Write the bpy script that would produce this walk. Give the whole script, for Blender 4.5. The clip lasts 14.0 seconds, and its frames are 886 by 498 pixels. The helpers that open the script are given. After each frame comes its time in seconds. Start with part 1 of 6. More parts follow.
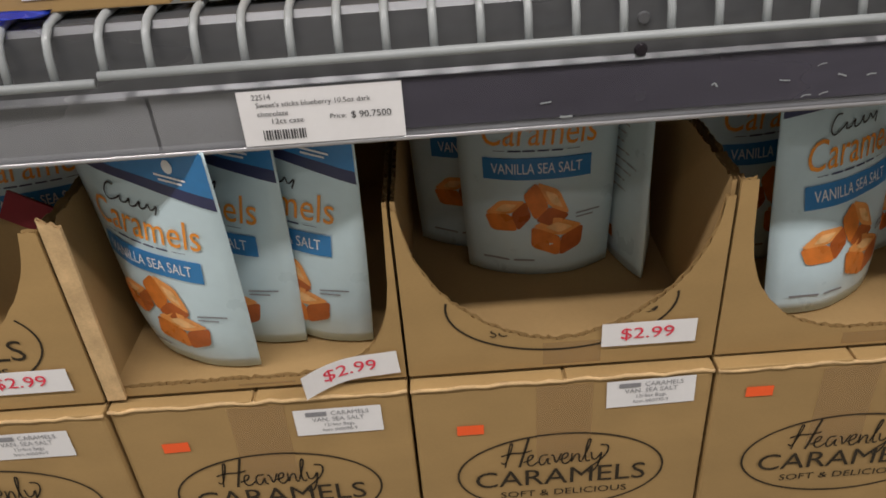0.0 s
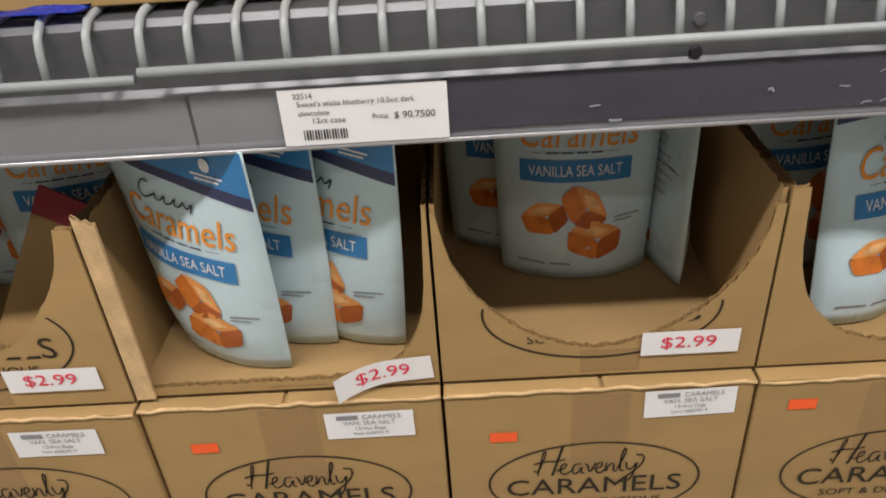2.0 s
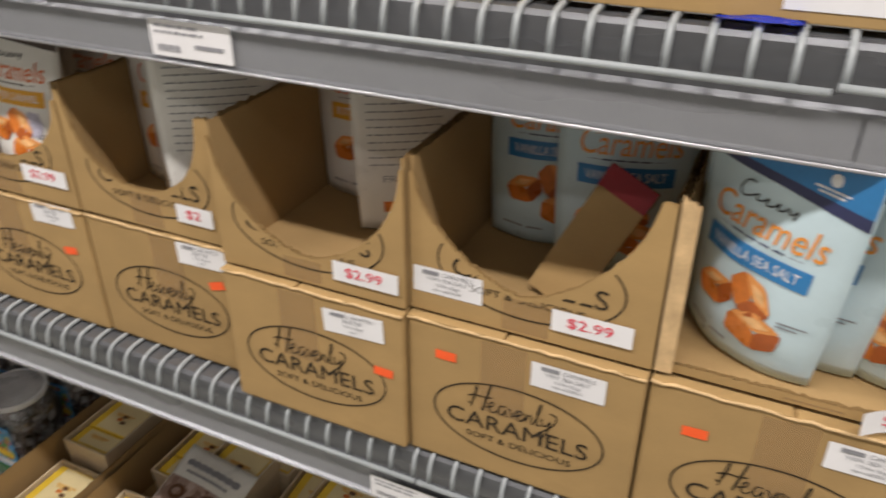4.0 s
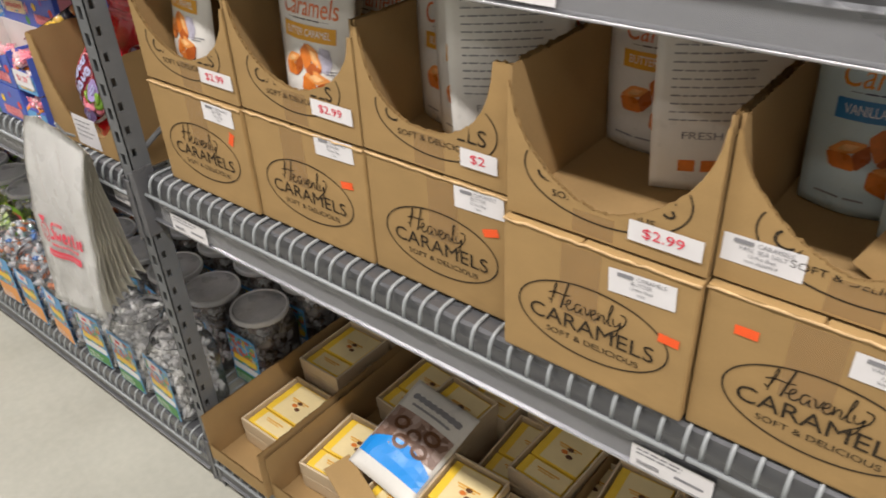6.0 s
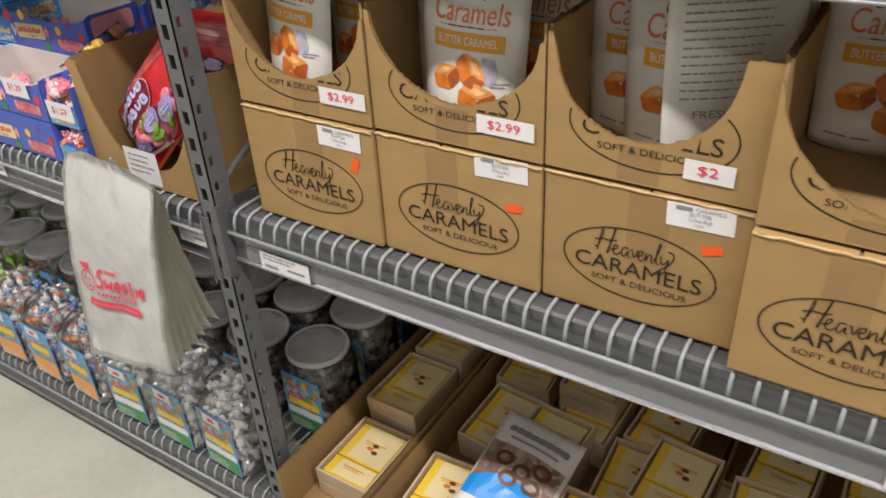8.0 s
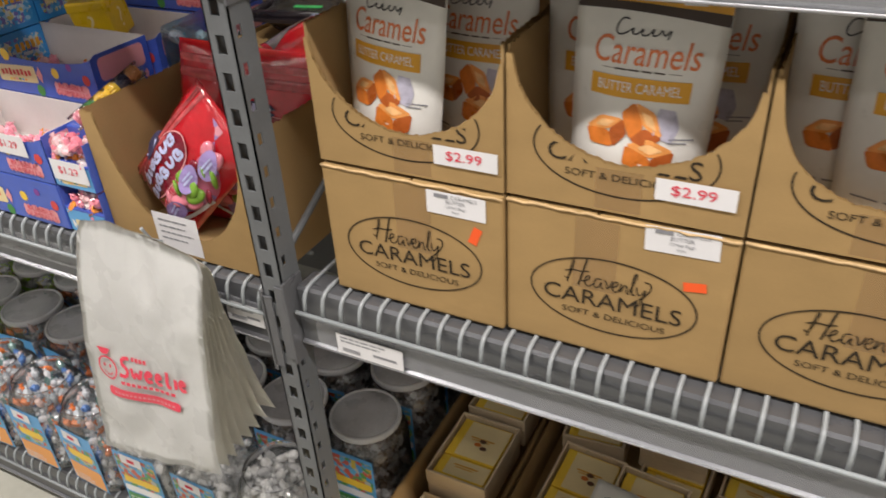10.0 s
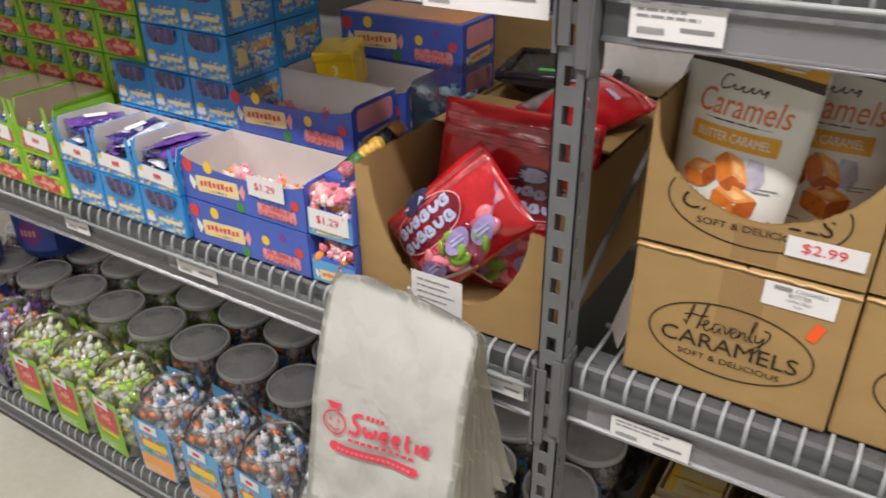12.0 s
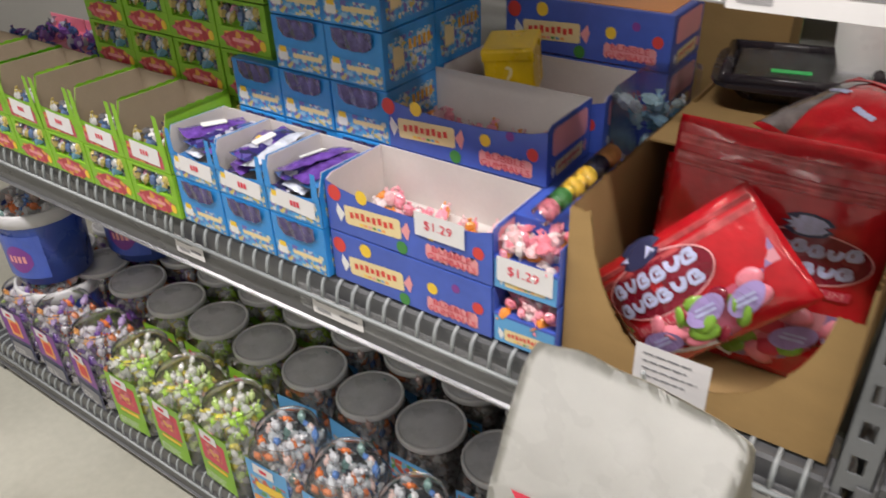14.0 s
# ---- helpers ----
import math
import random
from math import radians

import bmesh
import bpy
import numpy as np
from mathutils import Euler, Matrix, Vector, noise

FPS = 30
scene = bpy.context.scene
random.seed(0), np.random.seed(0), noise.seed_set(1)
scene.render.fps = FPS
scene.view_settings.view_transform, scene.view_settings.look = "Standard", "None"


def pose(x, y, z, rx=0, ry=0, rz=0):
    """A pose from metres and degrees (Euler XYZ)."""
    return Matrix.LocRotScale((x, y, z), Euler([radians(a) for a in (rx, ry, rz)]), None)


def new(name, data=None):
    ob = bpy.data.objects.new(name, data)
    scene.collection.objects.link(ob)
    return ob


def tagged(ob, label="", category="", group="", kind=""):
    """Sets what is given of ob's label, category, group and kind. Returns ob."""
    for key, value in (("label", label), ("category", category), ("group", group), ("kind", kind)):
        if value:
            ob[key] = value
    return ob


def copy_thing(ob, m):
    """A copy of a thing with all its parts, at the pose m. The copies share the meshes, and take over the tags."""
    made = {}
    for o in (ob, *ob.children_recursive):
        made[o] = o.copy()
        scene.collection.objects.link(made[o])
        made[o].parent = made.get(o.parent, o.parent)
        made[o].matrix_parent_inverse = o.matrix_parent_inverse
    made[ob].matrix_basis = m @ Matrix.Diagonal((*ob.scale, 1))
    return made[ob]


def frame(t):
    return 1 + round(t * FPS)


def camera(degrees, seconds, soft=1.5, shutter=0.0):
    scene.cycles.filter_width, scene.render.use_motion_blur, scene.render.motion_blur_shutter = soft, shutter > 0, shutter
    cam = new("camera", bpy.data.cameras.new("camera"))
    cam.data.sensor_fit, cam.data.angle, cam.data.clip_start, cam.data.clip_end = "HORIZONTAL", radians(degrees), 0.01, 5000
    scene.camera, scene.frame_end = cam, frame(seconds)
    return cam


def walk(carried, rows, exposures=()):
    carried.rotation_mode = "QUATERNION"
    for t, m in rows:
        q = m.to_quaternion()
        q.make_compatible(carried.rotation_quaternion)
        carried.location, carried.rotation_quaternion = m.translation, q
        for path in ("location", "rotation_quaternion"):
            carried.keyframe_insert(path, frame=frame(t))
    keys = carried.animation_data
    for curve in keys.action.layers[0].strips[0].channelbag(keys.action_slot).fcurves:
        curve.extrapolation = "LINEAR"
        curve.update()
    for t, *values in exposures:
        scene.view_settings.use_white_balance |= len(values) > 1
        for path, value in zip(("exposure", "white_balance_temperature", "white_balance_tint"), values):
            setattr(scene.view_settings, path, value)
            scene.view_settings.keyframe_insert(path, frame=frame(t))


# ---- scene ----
cam = camera(59.7, 14.0, soft=1.7, shutter=0.5)
METRES, EYE, TILT, LEAN, TURN = 2.1, 1.7, 0.0, 0.0, 0.6
ROWS = [
    (0.0, 0.0, 0.0, 0.0, -2.4, -32.59, 3.77),
    (0.5, 0.0015, 0.0059, -0.0016, -1.77, -32.88, 3.54),
    (1.0, -0.0102, 0.0099, -0.0022, -0.84, -33.33, 3.23),
    (1.5, -0.012, 0.0124, -0.004, -0.16, -33.56, 3.42),
    (2.0, -0.0095, 0.0087, -0.0003, -0.92, -32.89, 3.54),
    (2.5, -0.0247, -0.0021, 0.0067, 0.08, -30.32, 1.57),
    (3.0, -0.0678, -0.0205, 0.0089, 9.64, -29.58, 1.09),
    (3.5, -0.101, -0.0387, 0.0074, 17.33, -29.45, 0.55),
    (4.0, -0.1318, -0.0556, 0.0056, 24.32, -29.79, -0.17),
    (6.5, -0.2352, -0.0851, -0.0003, 38.78, -33.52, 2.92),
    (7.0, -0.2916, -0.1207, 0.0015, 33.92, -33.34, 4.93),
    (7.5, -0.334, -0.1412, 0.0018, 32.41, -32.63, 3.79),
    (8.0, -0.3743, -0.1337, -0.0143, 31.49, -32.53, 2.73),
    (10.5, -0.5994, -0.093, -0.0174, 25.69, -32.42, 2.89),
    (11.0, -0.6513, -0.1302, -0.0105, 26.34, -30.63, 3.39),
    (11.5, -0.6791, -0.1452, -0.006, 28.7, -29.43, 2.25),
    (12.0, -0.7148, -0.1551, -0.0046, 31.32, -29.24, 0.61),
    (12.5, -0.7479, -0.1573, -0.0154, 32.71, -29.9, 0.11),
    (13.0, -0.7928, -0.1405, -0.0234, 33.28, -30.98, 0.62),
    (13.5, -0.8412, -0.1141, -0.0214, 33.79, -31.69, 1.42),
    (14.0, -0.8905, -0.0871, -0.0142, 34.88, -31.92, 2.01),
]
EXPOSURES = [(0.0, -0.68), (1.0, -0.42), (2.0, -0.39), (3.0, -0.32), (4.0, -0.20), (6.5, -0.04), (8.0, -0.12), (10.5, -0.05), (12.0, -0.08), (14.0, -0.09)]
walk(cam, [(t, pose(0, 0, EYE, TILT, LEAN, TURN) @ pose(METRES * x, METRES * y, METRES * z, 90 + pitch, roll, yaw)) for t, x, y, z, yaw, pitch, roll in ROWS], EXPOSURES)

# ---- world and lights ----
world = bpy.data.worlds.new("world")
scene.world = world
world.use_nodes = True
world.node_tree.nodes["Background"].inputs[0].default_value = (0.9, 0.95, 1.0, 1)
world.node_tree.nodes["Background"].inputs[1].default_value = 0.025
scene.view_settings.exposure = 0.0


def strip_lamp(x, y, z, length, power):
    lamp = bpy.data.lights.new("tube_light", "AREA")
    lamp.shape, lamp.size, lamp.size_y, lamp.energy = "RECTANGLE", length, 0.12, power
    lamp.color = (1.0, 0.94, 0.905)
    ob = new("tube_light", lamp)
    ob.matrix_world = pose(x, y, z)
    return ob


for lx in (-5.2, -2.7, -0.2, 2.3):
    strip_lamp(lx, -0.46, 3.55, 1.9, 74)
    # weaker row added as fill, to reach deep into the shelves
    strip_lamp(lx, -1.85, 3.55, 1.9, 9)

# ---- materials ----


def lin(*c):
    """sRGB 0-255 to linear."""
    return tuple((v / 255 / 12.92) if v / 255 <= 0.04045 else ((v / 255 + 0.055) / 1.055) ** 2.4 for v in c)


def material(name, col, rough=0.5, metal=0.0, vary=0.12, scale=14.0, fine=180.0, bump=0.15, clear=0.0, rand=0.0, stain=0.0, transmission=0.0, spec=0.5, alpha=1.0, stretch=(1, 1, 1), rough_vary=0.1):
    m = bpy.data.materials.new(name)
    m.use_nodes = True
    n, l = m.node_tree.nodes, m.node_tree.links
    b = n["Principled BSDF"]
    b.inputs["Roughness"].default_value, b.inputs["Metallic"].default_value = rough, metal
    b.inputs["Coat Weight"].default_value, b.inputs["Coat Roughness"].default_value = clear, 0.12
    b.inputs["Transmission Weight"].default_value, b.inputs["Specular IOR Level"].default_value = transmission, spec
    b.inputs["Alpha"].default_value = alpha
    co = n.new("ShaderNodeTexCoord")
    mp = n.new("ShaderNodeMapping")
    mp.inputs["Scale"].default_value = stretch
    l.new(co.outputs["Object"], mp.inputs[0])
    big, small = n.new("ShaderNodeTexNoise"), n.new("ShaderNodeTexNoise")
    big.inputs["Scale"].default_value, big.inputs["Detail"].default_value = scale, 4
    small.inputs["Scale"].default_value, small.inputs["Detail"].default_value = fine, 3
    for t in (big, small):
        l.new(mp.outputs[0], t.inputs["Vector"])
    mix = n.new("ShaderNodeMath")
    mix.operation = "MULTIPLY_ADD"
    mix.inputs[1].default_value = 0.35
    l.new(small.outputs["Fac"], mix.inputs[0]), l.new(big.outputs["Fac"], mix.inputs[2])
    ramp = n.new("ShaderNodeMapRange")
    ramp.inputs["From Min"].default_value, ramp.inputs["From Max"].default_value = 0.45, 0.95
    ramp.inputs["To Min"].default_value, ramp.inputs["To Max"].default_value = 1 - vary, 1 + vary
    l.new(mix.outputs[0], ramp.inputs["Value"])
    value = ramp.outputs[0]
    if rand:
        info, r2 = n.new("ShaderNodeObjectInfo"), n.new("ShaderNodeMapRange")
        r2.inputs["To Min"].default_value, r2.inputs["To Max"].default_value = 1 - rand, 1 + rand
        l.new(info.outputs["Random"], r2.inputs["Value"])
        mul = n.new("ShaderNodeMath")
        mul.operation = "MULTIPLY"
        l.new(value, mul.inputs[0]), l.new(r2.outputs[0], mul.inputs[1])
        value = mul.outputs[0]
    hsv = n.new("ShaderNodeHueSaturation")
    hsv.inputs["Color"].default_value = (*col, 1)
    l.new(value, hsv.inputs["Value"])
    out = hsv.outputs[0]
    if stain:
        st, sr, sm = n.new("ShaderNodeTexNoise"), n.new("ShaderNodeMapRange"), n.new("ShaderNodeMix")
        st.inputs["Scale"].default_value, st.inputs["Detail"].default_value, st.inputs["Roughness"].default_value = scale * 0.45, 6, 0.7
        l.new(mp.outputs[0], st.inputs["Vector"])
        sr.inputs["From Min"].default_value, sr.inputs["From Max"].default_value = 0.52, 0.72
        sr.inputs["To Max"].default_value = stain
        l.new(st.outputs["Fac"], sr.inputs["Value"])
        sm.data_type = "RGBA"
        sm.inputs[7].default_value = (col[0] * 0.55, col[1] * 0.5, col[2] * 0.45, 1)
        l.new(sr.outputs[0], sm.inputs[0]), l.new(out, sm.inputs[6])
        out = sm.outputs[2]
    l.new(out, b.inputs["Base Color"])
    rr = n.new("ShaderNodeMapRange")
    rr.inputs["From Min"].default_value, rr.inputs["From Max"].default_value = 0.3, 0.7
    rr.inputs["To Min"].default_value, rr.inputs["To Max"].default_value = max(0.02, rough - rough_vary), min(1, rough + rough_vary)
    l.new(big.outputs["Fac"], rr.inputs["Value"]), l.new(rr.outputs[0], b.inputs["Roughness"])
    if bump:
        bp = n.new("ShaderNodeBump")
        bp.inputs["Strength"].default_value, bp.inputs["Distance"].default_value = bump, 0.002
        l.new(mix.outputs[0], bp.inputs["Height"]), l.new(bp.outputs[0], b.inputs["Normal"])
    return m


M = {}
M["floor"] = material("worn_concrete", (0.43, 0.425, 0.365), 0.45, vary=0.16, scale=1.6, fine=40, bump=0.05, stain=0.35)
M["wall"] = material("painted_wall", (0.30, 0.295, 0.28), 0.8, vary=0.05, scale=2, fine=60, bump=0.1)
M["ceiling"] = material("ceiling_paint", (0.36, 0.355, 0.34), 0.9, vary=0.05, scale=2, fine=60, bump=0.1)
M["card"] = material("kraft_cardboard", (0.375, 0.243, 0.102), 0.72, vary=0.1, scale=9, fine=260, bump=0.12, rand=0.05, stain=0.22, spec=0.25, stretch=(1, 1, 2.2))
M["card_in"] = material("kraft_inside", (0.36, 0.235, 0.105), 0.8, vary=0.09, scale=8, fine=240, bump=0.1, spec=0.2)
M["card_edge"] = material("torn_cardboard_edge", (0.58, 0.40, 0.21), 0.85, vary=0.22, scale=60, fine=500, bump=0.4, spec=0.2)
M["ink"] = material("brown_black_ink", (0.035, 0.026, 0.016), 0.7, vary=0.3, scale=40, fine=500, bump=0.0, spec=0.2)
M["tape"] = material("clear_packing_tape", (0.42, 0.26, 0.12), 0.16, vary=0.06, scale=20, fine=100, bump=0.25, alpha=0.35, rough_vary=0.05)
M["steel"] = material("grey_enamelled_steel", (0.118, 0.12, 0.127), 0.36, vary=0.1, scale=12, fine=160, bump=0.05, stain=0.2, stretch=(0.3, 1, 1))
M["steel_lip"] = material("scuffed_grey_steel_lip", (0.142, 0.146, 0.156), 0.30, metal=0.40, vary=0.14, scale=9, fine=120, bump=0.06, stain=0.3, stretch=(0.25, 1, 1))
M["steel_edge"] = material("worn_bright_steel_edge", (0.46, 0.46, 0.48), 0.3, metal=0.5, vary=0.25, scale=9, fine=80, bump=0.05, stretch=(0.2, 1, 1))
M["post"] = material("dark_grey_post_paint", (0.14, 0.148, 0.155), 0.4, vary=0.12, scale=14, fine=180, bump=0.08, stain=0.2)
M["wire"] = material("grey_coated_wire", (0.33, 0.355, 0.365), 0.38, vary=0.08, scale=30, fine=200, bump=0.05, spec=0.5)
M["white"] = material("white_label_paper", (0.78, 0.77, 0.78), 0.55, vary=0.03, scale=20, fine=200, bump=0.05, rand=0.03)
M["dark_insert"] = material("dark_violet_plastic", (0.085, 0.08, 0.105), 0.30, vary=0.2, scale=8, fine=90, bump=0.04, alpha=0.75, stain=0.2, stretch=(0.3, 1, 1))
M["tag_holder"] = material("clear_tag_holder", (0.6, 0.61, 0.64), 0.18, vary=0.04, scale=20, fine=200, bump=0.02, alpha=0.16)
M["red"] = material("red_price_ink", (0.72, 0.035, 0.075), 0.6, vary=0.1, scale=60, fine=400, bump=0)
M["dark_red"] = material("dark_red_paper", (0.30, 0.02, 0.03), 0.6, vary=0.15, bump=0.1)
M["black"] = material("black_print", (0.03, 0.03, 0.035), 0.6, vary=0.1, scale=60, fine=400, bump=0)
M["grey_print"] = material("grey_print", (0.25, 0.25, 0.27), 0.6, vary=0.1, scale=60, fine=400, bump=0)
M["orange"] = material("fluorescent_orange_sticker", (0.95, 0.115, 0.02), 0.5, vary=0.05, scale=30, fine=300, bump=0.03)
M["pouch_blue"] = material("pale_blue_pouch_film", (0.57, 0.71, 0.765), 0.34, vary=0.05, scale=18, fine=90, bump=0.12, clear=0.12)
M["pouch_white"] = material("ivory_pouch_film", (0.76, 0.745, 0.70), 0.34, vary=0.05, scale=18, fine=90, bump=0.12, clear=0.12)
M["navy"] = material("navy_print", (0.03, 0.035, 0.10), 0.36, vary=0.08, bump=0)
M["blue"] = material("blue_print", (0.03, 0.20, 0.47), 0.36, vary=0.08, bump=0)
M["brown"] = material("brown_print", (0.05, 0.03, 0.02), 0.36, vary=0.08, bump=0)
M["gold"] = material("gold_print", (0.72, 0.36, 0.03), 0.36, vary=0.08, bump=0)
M["script"] = material("orange_script_print", (0.83, 0.30, 0.03), 0.36, vary=0.08, bump=0)
M["script_red"] = material("rust_script_print", (0.70, 0.19, 0.06), 0.36, vary=0.08, bump=0)
M["caramel"] = material("caramel_print", (0.66, 0.19, 0.03), 0.34, vary=0.2, scale=60, fine=200, bump=0)
M["caramel_lit"] = material("caramel_top_print", (0.80, 0.33, 0.09), 0.34, vary=0.15, scale=60, fine=200, bump=0)
M["caramel_dark"] = material("caramel_side_print", (0.42, 0.10, 0.02), 0.34, vary=0.2, scale=60, fine=200, bump=0)
M["lilac"] = material("lilac_grey_print", (0.45, 0.43, 0.52), 0.34, vary=0.2, scale=60, bump=0)

# ---- mesh helpers ----


def part(name, bm, mat, parent=None, label="", smooth=False):
    me = bpy.data.meshes.new(name)
    bm.normal_update()
    bm.to_mesh(me)
    bm.free()
    me.materials.append(M[mat] if isinstance(mat, str) else mat)
    if smooth:
        for p in me.polygons:
            p.use_smooth = True
    ob = new(name, me)
    if parent:
        ob.parent = parent
    if label:
        ob["label"] = label
    return ob


def share(ob, m, parent=None):
    """Another object on the same mesh."""
    o = new(ob.name.split(".")[0], ob.data)
    o.matrix_basis = m
    o.parent = parent or ob.parent
    return o


def empty(name, m, label, category, group=""):
    ob = new(name)
    ob.matrix_basis = m
    ob.empty_display_size = 0.05
    return tagged(ob, label, category, group)


def put_box(bm, x0, x1, y0, y1, z0, z1, bevel=0.0):
    r = bmesh.ops.create_cube(bm, size=1)
    for v in r["verts"]:
        v.co = Vector(((x0 + x1) / 2 + v.co.x * (x1 - x0), (y0 + y1) / 2 + v.co.y * (y1 - y0), (z0 + z1) / 2 + v.co.z * (z1 - z0)))
    if bevel:
        es = list({e for v in r["verts"] for e in v.link_edges})
        bmesh.ops.bevel(bm, geom=es, offset=bevel, segments=2, affect="EDGES", profile=0.6)
    return bm


def box(x0, x1, y0, y1, z0, z1, bevel=0.0):
    return put_box(bmesh.new(), x0, x1, y0, y1, z0, z1, bevel)


def extrude_x(profile, x0, x1):
    """A closed (y, z) outline drawn along x."""
    bm = bmesh.new()
    a = [bm.verts.new((x0, y, z)) for y, z in profile]
    b = [bm.verts.new((x1, y, z)) for y, z in profile]
    k = len(profile)
    for i in range(k):
        bm.faces.new((a[i], a[(i + 1) % k], b[(i + 1) % k], b[i]))
    bm.faces.new(a[::-1]), bm.faces.new(b)
    bmesh.ops.recalc_face_normals(bm, faces=bm.faces)
    return bm


def rod(bm, pts, r, sides=8):
    """A round wire along pts."""
    rings = []
    pts = [Vector(p) for p in pts]
    for i, p in enumerate(pts):
        d = (pts[min(i + 1, len(pts) - 1)] - pts[max(i - 1, 0)]).normalized()
        u = d.orthogonal().normalized() if i == 0 else (u - d * u.dot(d)).normalized()
        w = d.cross(u)
        rings.append([bm.verts.new(p + r * (math.cos(a) * u + math.sin(a) * w)) for a in (2 * math.pi * k / sides for k in range(sides))])
    for a, b in zip(rings, rings[1:]):
        for k in range(sides):
            bm.faces.new((a[k], a[(k + 1) % sides], b[(k + 1) % sides], b[k]))
    bm.faces.new(rings[0][::-1]), bm.faces.new(rings[-1])
    return bm


def plate(poly, at, thick=0.0006):
    """A flat outline of (u, v) points laid on a surface by at(u, v, lift)."""
    bm = bmesh.new()
    f = bm.faces.new([bm.verts.new((u, v, 0)) for u, v in poly])
    bmesh.ops.triangulate(bm, faces=[f])
    return lay(bm, at, thick)


def lay(bm, at, lift=0.0006):
    for v in bm.verts:
        v.co = at(v.co.x, v.co.y, lift + v.co.z)
    return bm


def ellipse(cu, cv, a, b, n=28, start=0.0):
    return [(cu + a * math.cos(2 * math.pi * k / n + start), cv + b * math.sin(2 * math.pi * k / n + start)) for k in range(n)]


def ring(cu, cv, a, b, w, at, n=56, lift=0.0006):
    bm = bmesh.new()
    o = [bm.verts.new((u, v, 0)) for u, v in ellipse(cu, cv, a, b, n)]
    i = [bm.verts.new((u, v, 0)) for u, v in ellipse(cu, cv, a - w, b - w, n)]
    for k in range(n):
        bm.faces.new((o[k], o[(k + 1) % n], i[(k + 1) % n], i[k]))
    return lay(bm, at, lift)


def rect(u0, v0, u1, v1, r=0.0, n=4):
    if not r:
        return [(u0, v0), (u1, v0), (u1, v1), (u0, v1)]
    out = []
    for cu, cv, s in ((u1 - r, v1 - r, 0), (u0 + r, v1 - r, 1), (u0 + r, v0 + r, 2), (u1 - r, v0 + r, 3)):
        out += [(cu + r * math.cos(math.pi / 2 * (s + k / n)), cv + r * math.sin(math.pi / 2 * (s + k / n))) for k in range(n + 1)]
    return out


def bars(at, rows, lift=0.0006):
    """Unreadable print: short bars, each (u0, v0, u1, v1)."""
    bm = bmesh.new()
    for u0, v0, u1, v1 in rows:
        bm.faces.new([bm.verts.new((u, v, 0)) for u, v in ((u0, v0), (u1, v0), (u1, v1), (u0, v1))])
    return lay(bm, at, lift)


def lines(seed, u0, u1, v0, step, count, h, gap=0.0025):
    """Rows of word-length bars between u0 and u1, going down from v0."""
    rnd, out = random.Random(seed), []
    for k in range(count):
        u, end = u0, u1 - rnd.random() * 0.25 * (u1 - u0)
        while u < end:
            w = rnd.uniform(0.006, 0.016)
            out.append((u, v0 - k * step, min(u + w, end), v0 - k * step + h))
            u += w + gap
    return out


LETTERS = {}


def letters(body, size, u, v, at, align="CENTER", lift=0.0008, shear=0.0, width=None, turn=0.0):
    """Lettering in the built-in font, laid on a surface."""
    key = (body, align, shear)
    if key not in LETTERS:
        cu = bpy.data.curves.new("lettering", "FONT")
        cu.body, cu.align_x, cu.align_y, cu.size, cu.shear, cu.resolution_u, cu.offset = body, align, "CENTER", 1.0, shear, 3, 0.0
        ob = new("lettering", cu)
        LETTERS[key] = bpy.data.meshes.new_from_object(ob.evaluated_get(bpy.context.evaluated_depsgraph_get()))
        bpy.data.objects.remove(ob)
    bm = bmesh.new()
    bm.from_mesh(LETTERS[key])
    xs = [q.co.x for q in bm.verts]
    sx = size if width is None else width / (max(xs) - min(xs))
    c, s = math.cos(turn), math.sin(turn)
    for q in bm.verts:
        a, b = q.co.x * sx, q.co.y * size
        q.co = (u + a * c - b * s, v + a * s + b * c, 0)
    return lay(bm, at, lift)


def front(x0, y, z0):
    """A surface that faces the aisle: u along x, v up."""
    return lambda u, v, d: Vector((x0 + u, y - d, z0 + v))


# ---- the room ----
X0, X1, YB, YF, TOP = -8.0, 4.0, 1.75, -2.2, 3.7
# ceiling, south, west and east walls: unseen, added to close room and bounce light
tagged(part("floor", box(X0, X1, YF, YB, -0.1, 0.0), "floor"), "worn grey concrete shop floor", "floor", kind="structure")
tagged(part("ceiling", box(X0, X1, YF, YB, TOP, TOP + 0.1), "ceiling"), "unseen pale flat ceiling added over shop", "ceiling", kind="structure")
tagged(part("wall_north", box(X0, X1, YB, YB + 0.1, 0, TOP), "wall"), "plain pale wall behind the racks", "wall", kind="structure")
tagged(part("wall_south", box(X0, X1, YF - 0.1, YF, 0, TOP), "wall"), "unseen plain pale wall added across aisle", "wall", kind="structure")
tagged(part("wall_west", box(X0 - 0.1, X0, YF, YB, 0, TOP), "wall"), "unseen plain pale end wall", "wall", kind="structure")
tagged(part("wall_east", box(X1, X1 + 0.1, YF, YB, 0, TOP), "wall"), "unseen plain pale end wall", "wall", kind="structure")

# ---- the racks ----
FRONT = 0.54        # the wire fronts
BACK = 1.46         # the far side of the racks
POST_X = -1.86      # the upright between the two bays
DECK_B, DECK_A, DECK_C, DECK_L, DECK_U = 0.972, 1.561, 0.948, 0.155, 1.588
BAY = 2.44


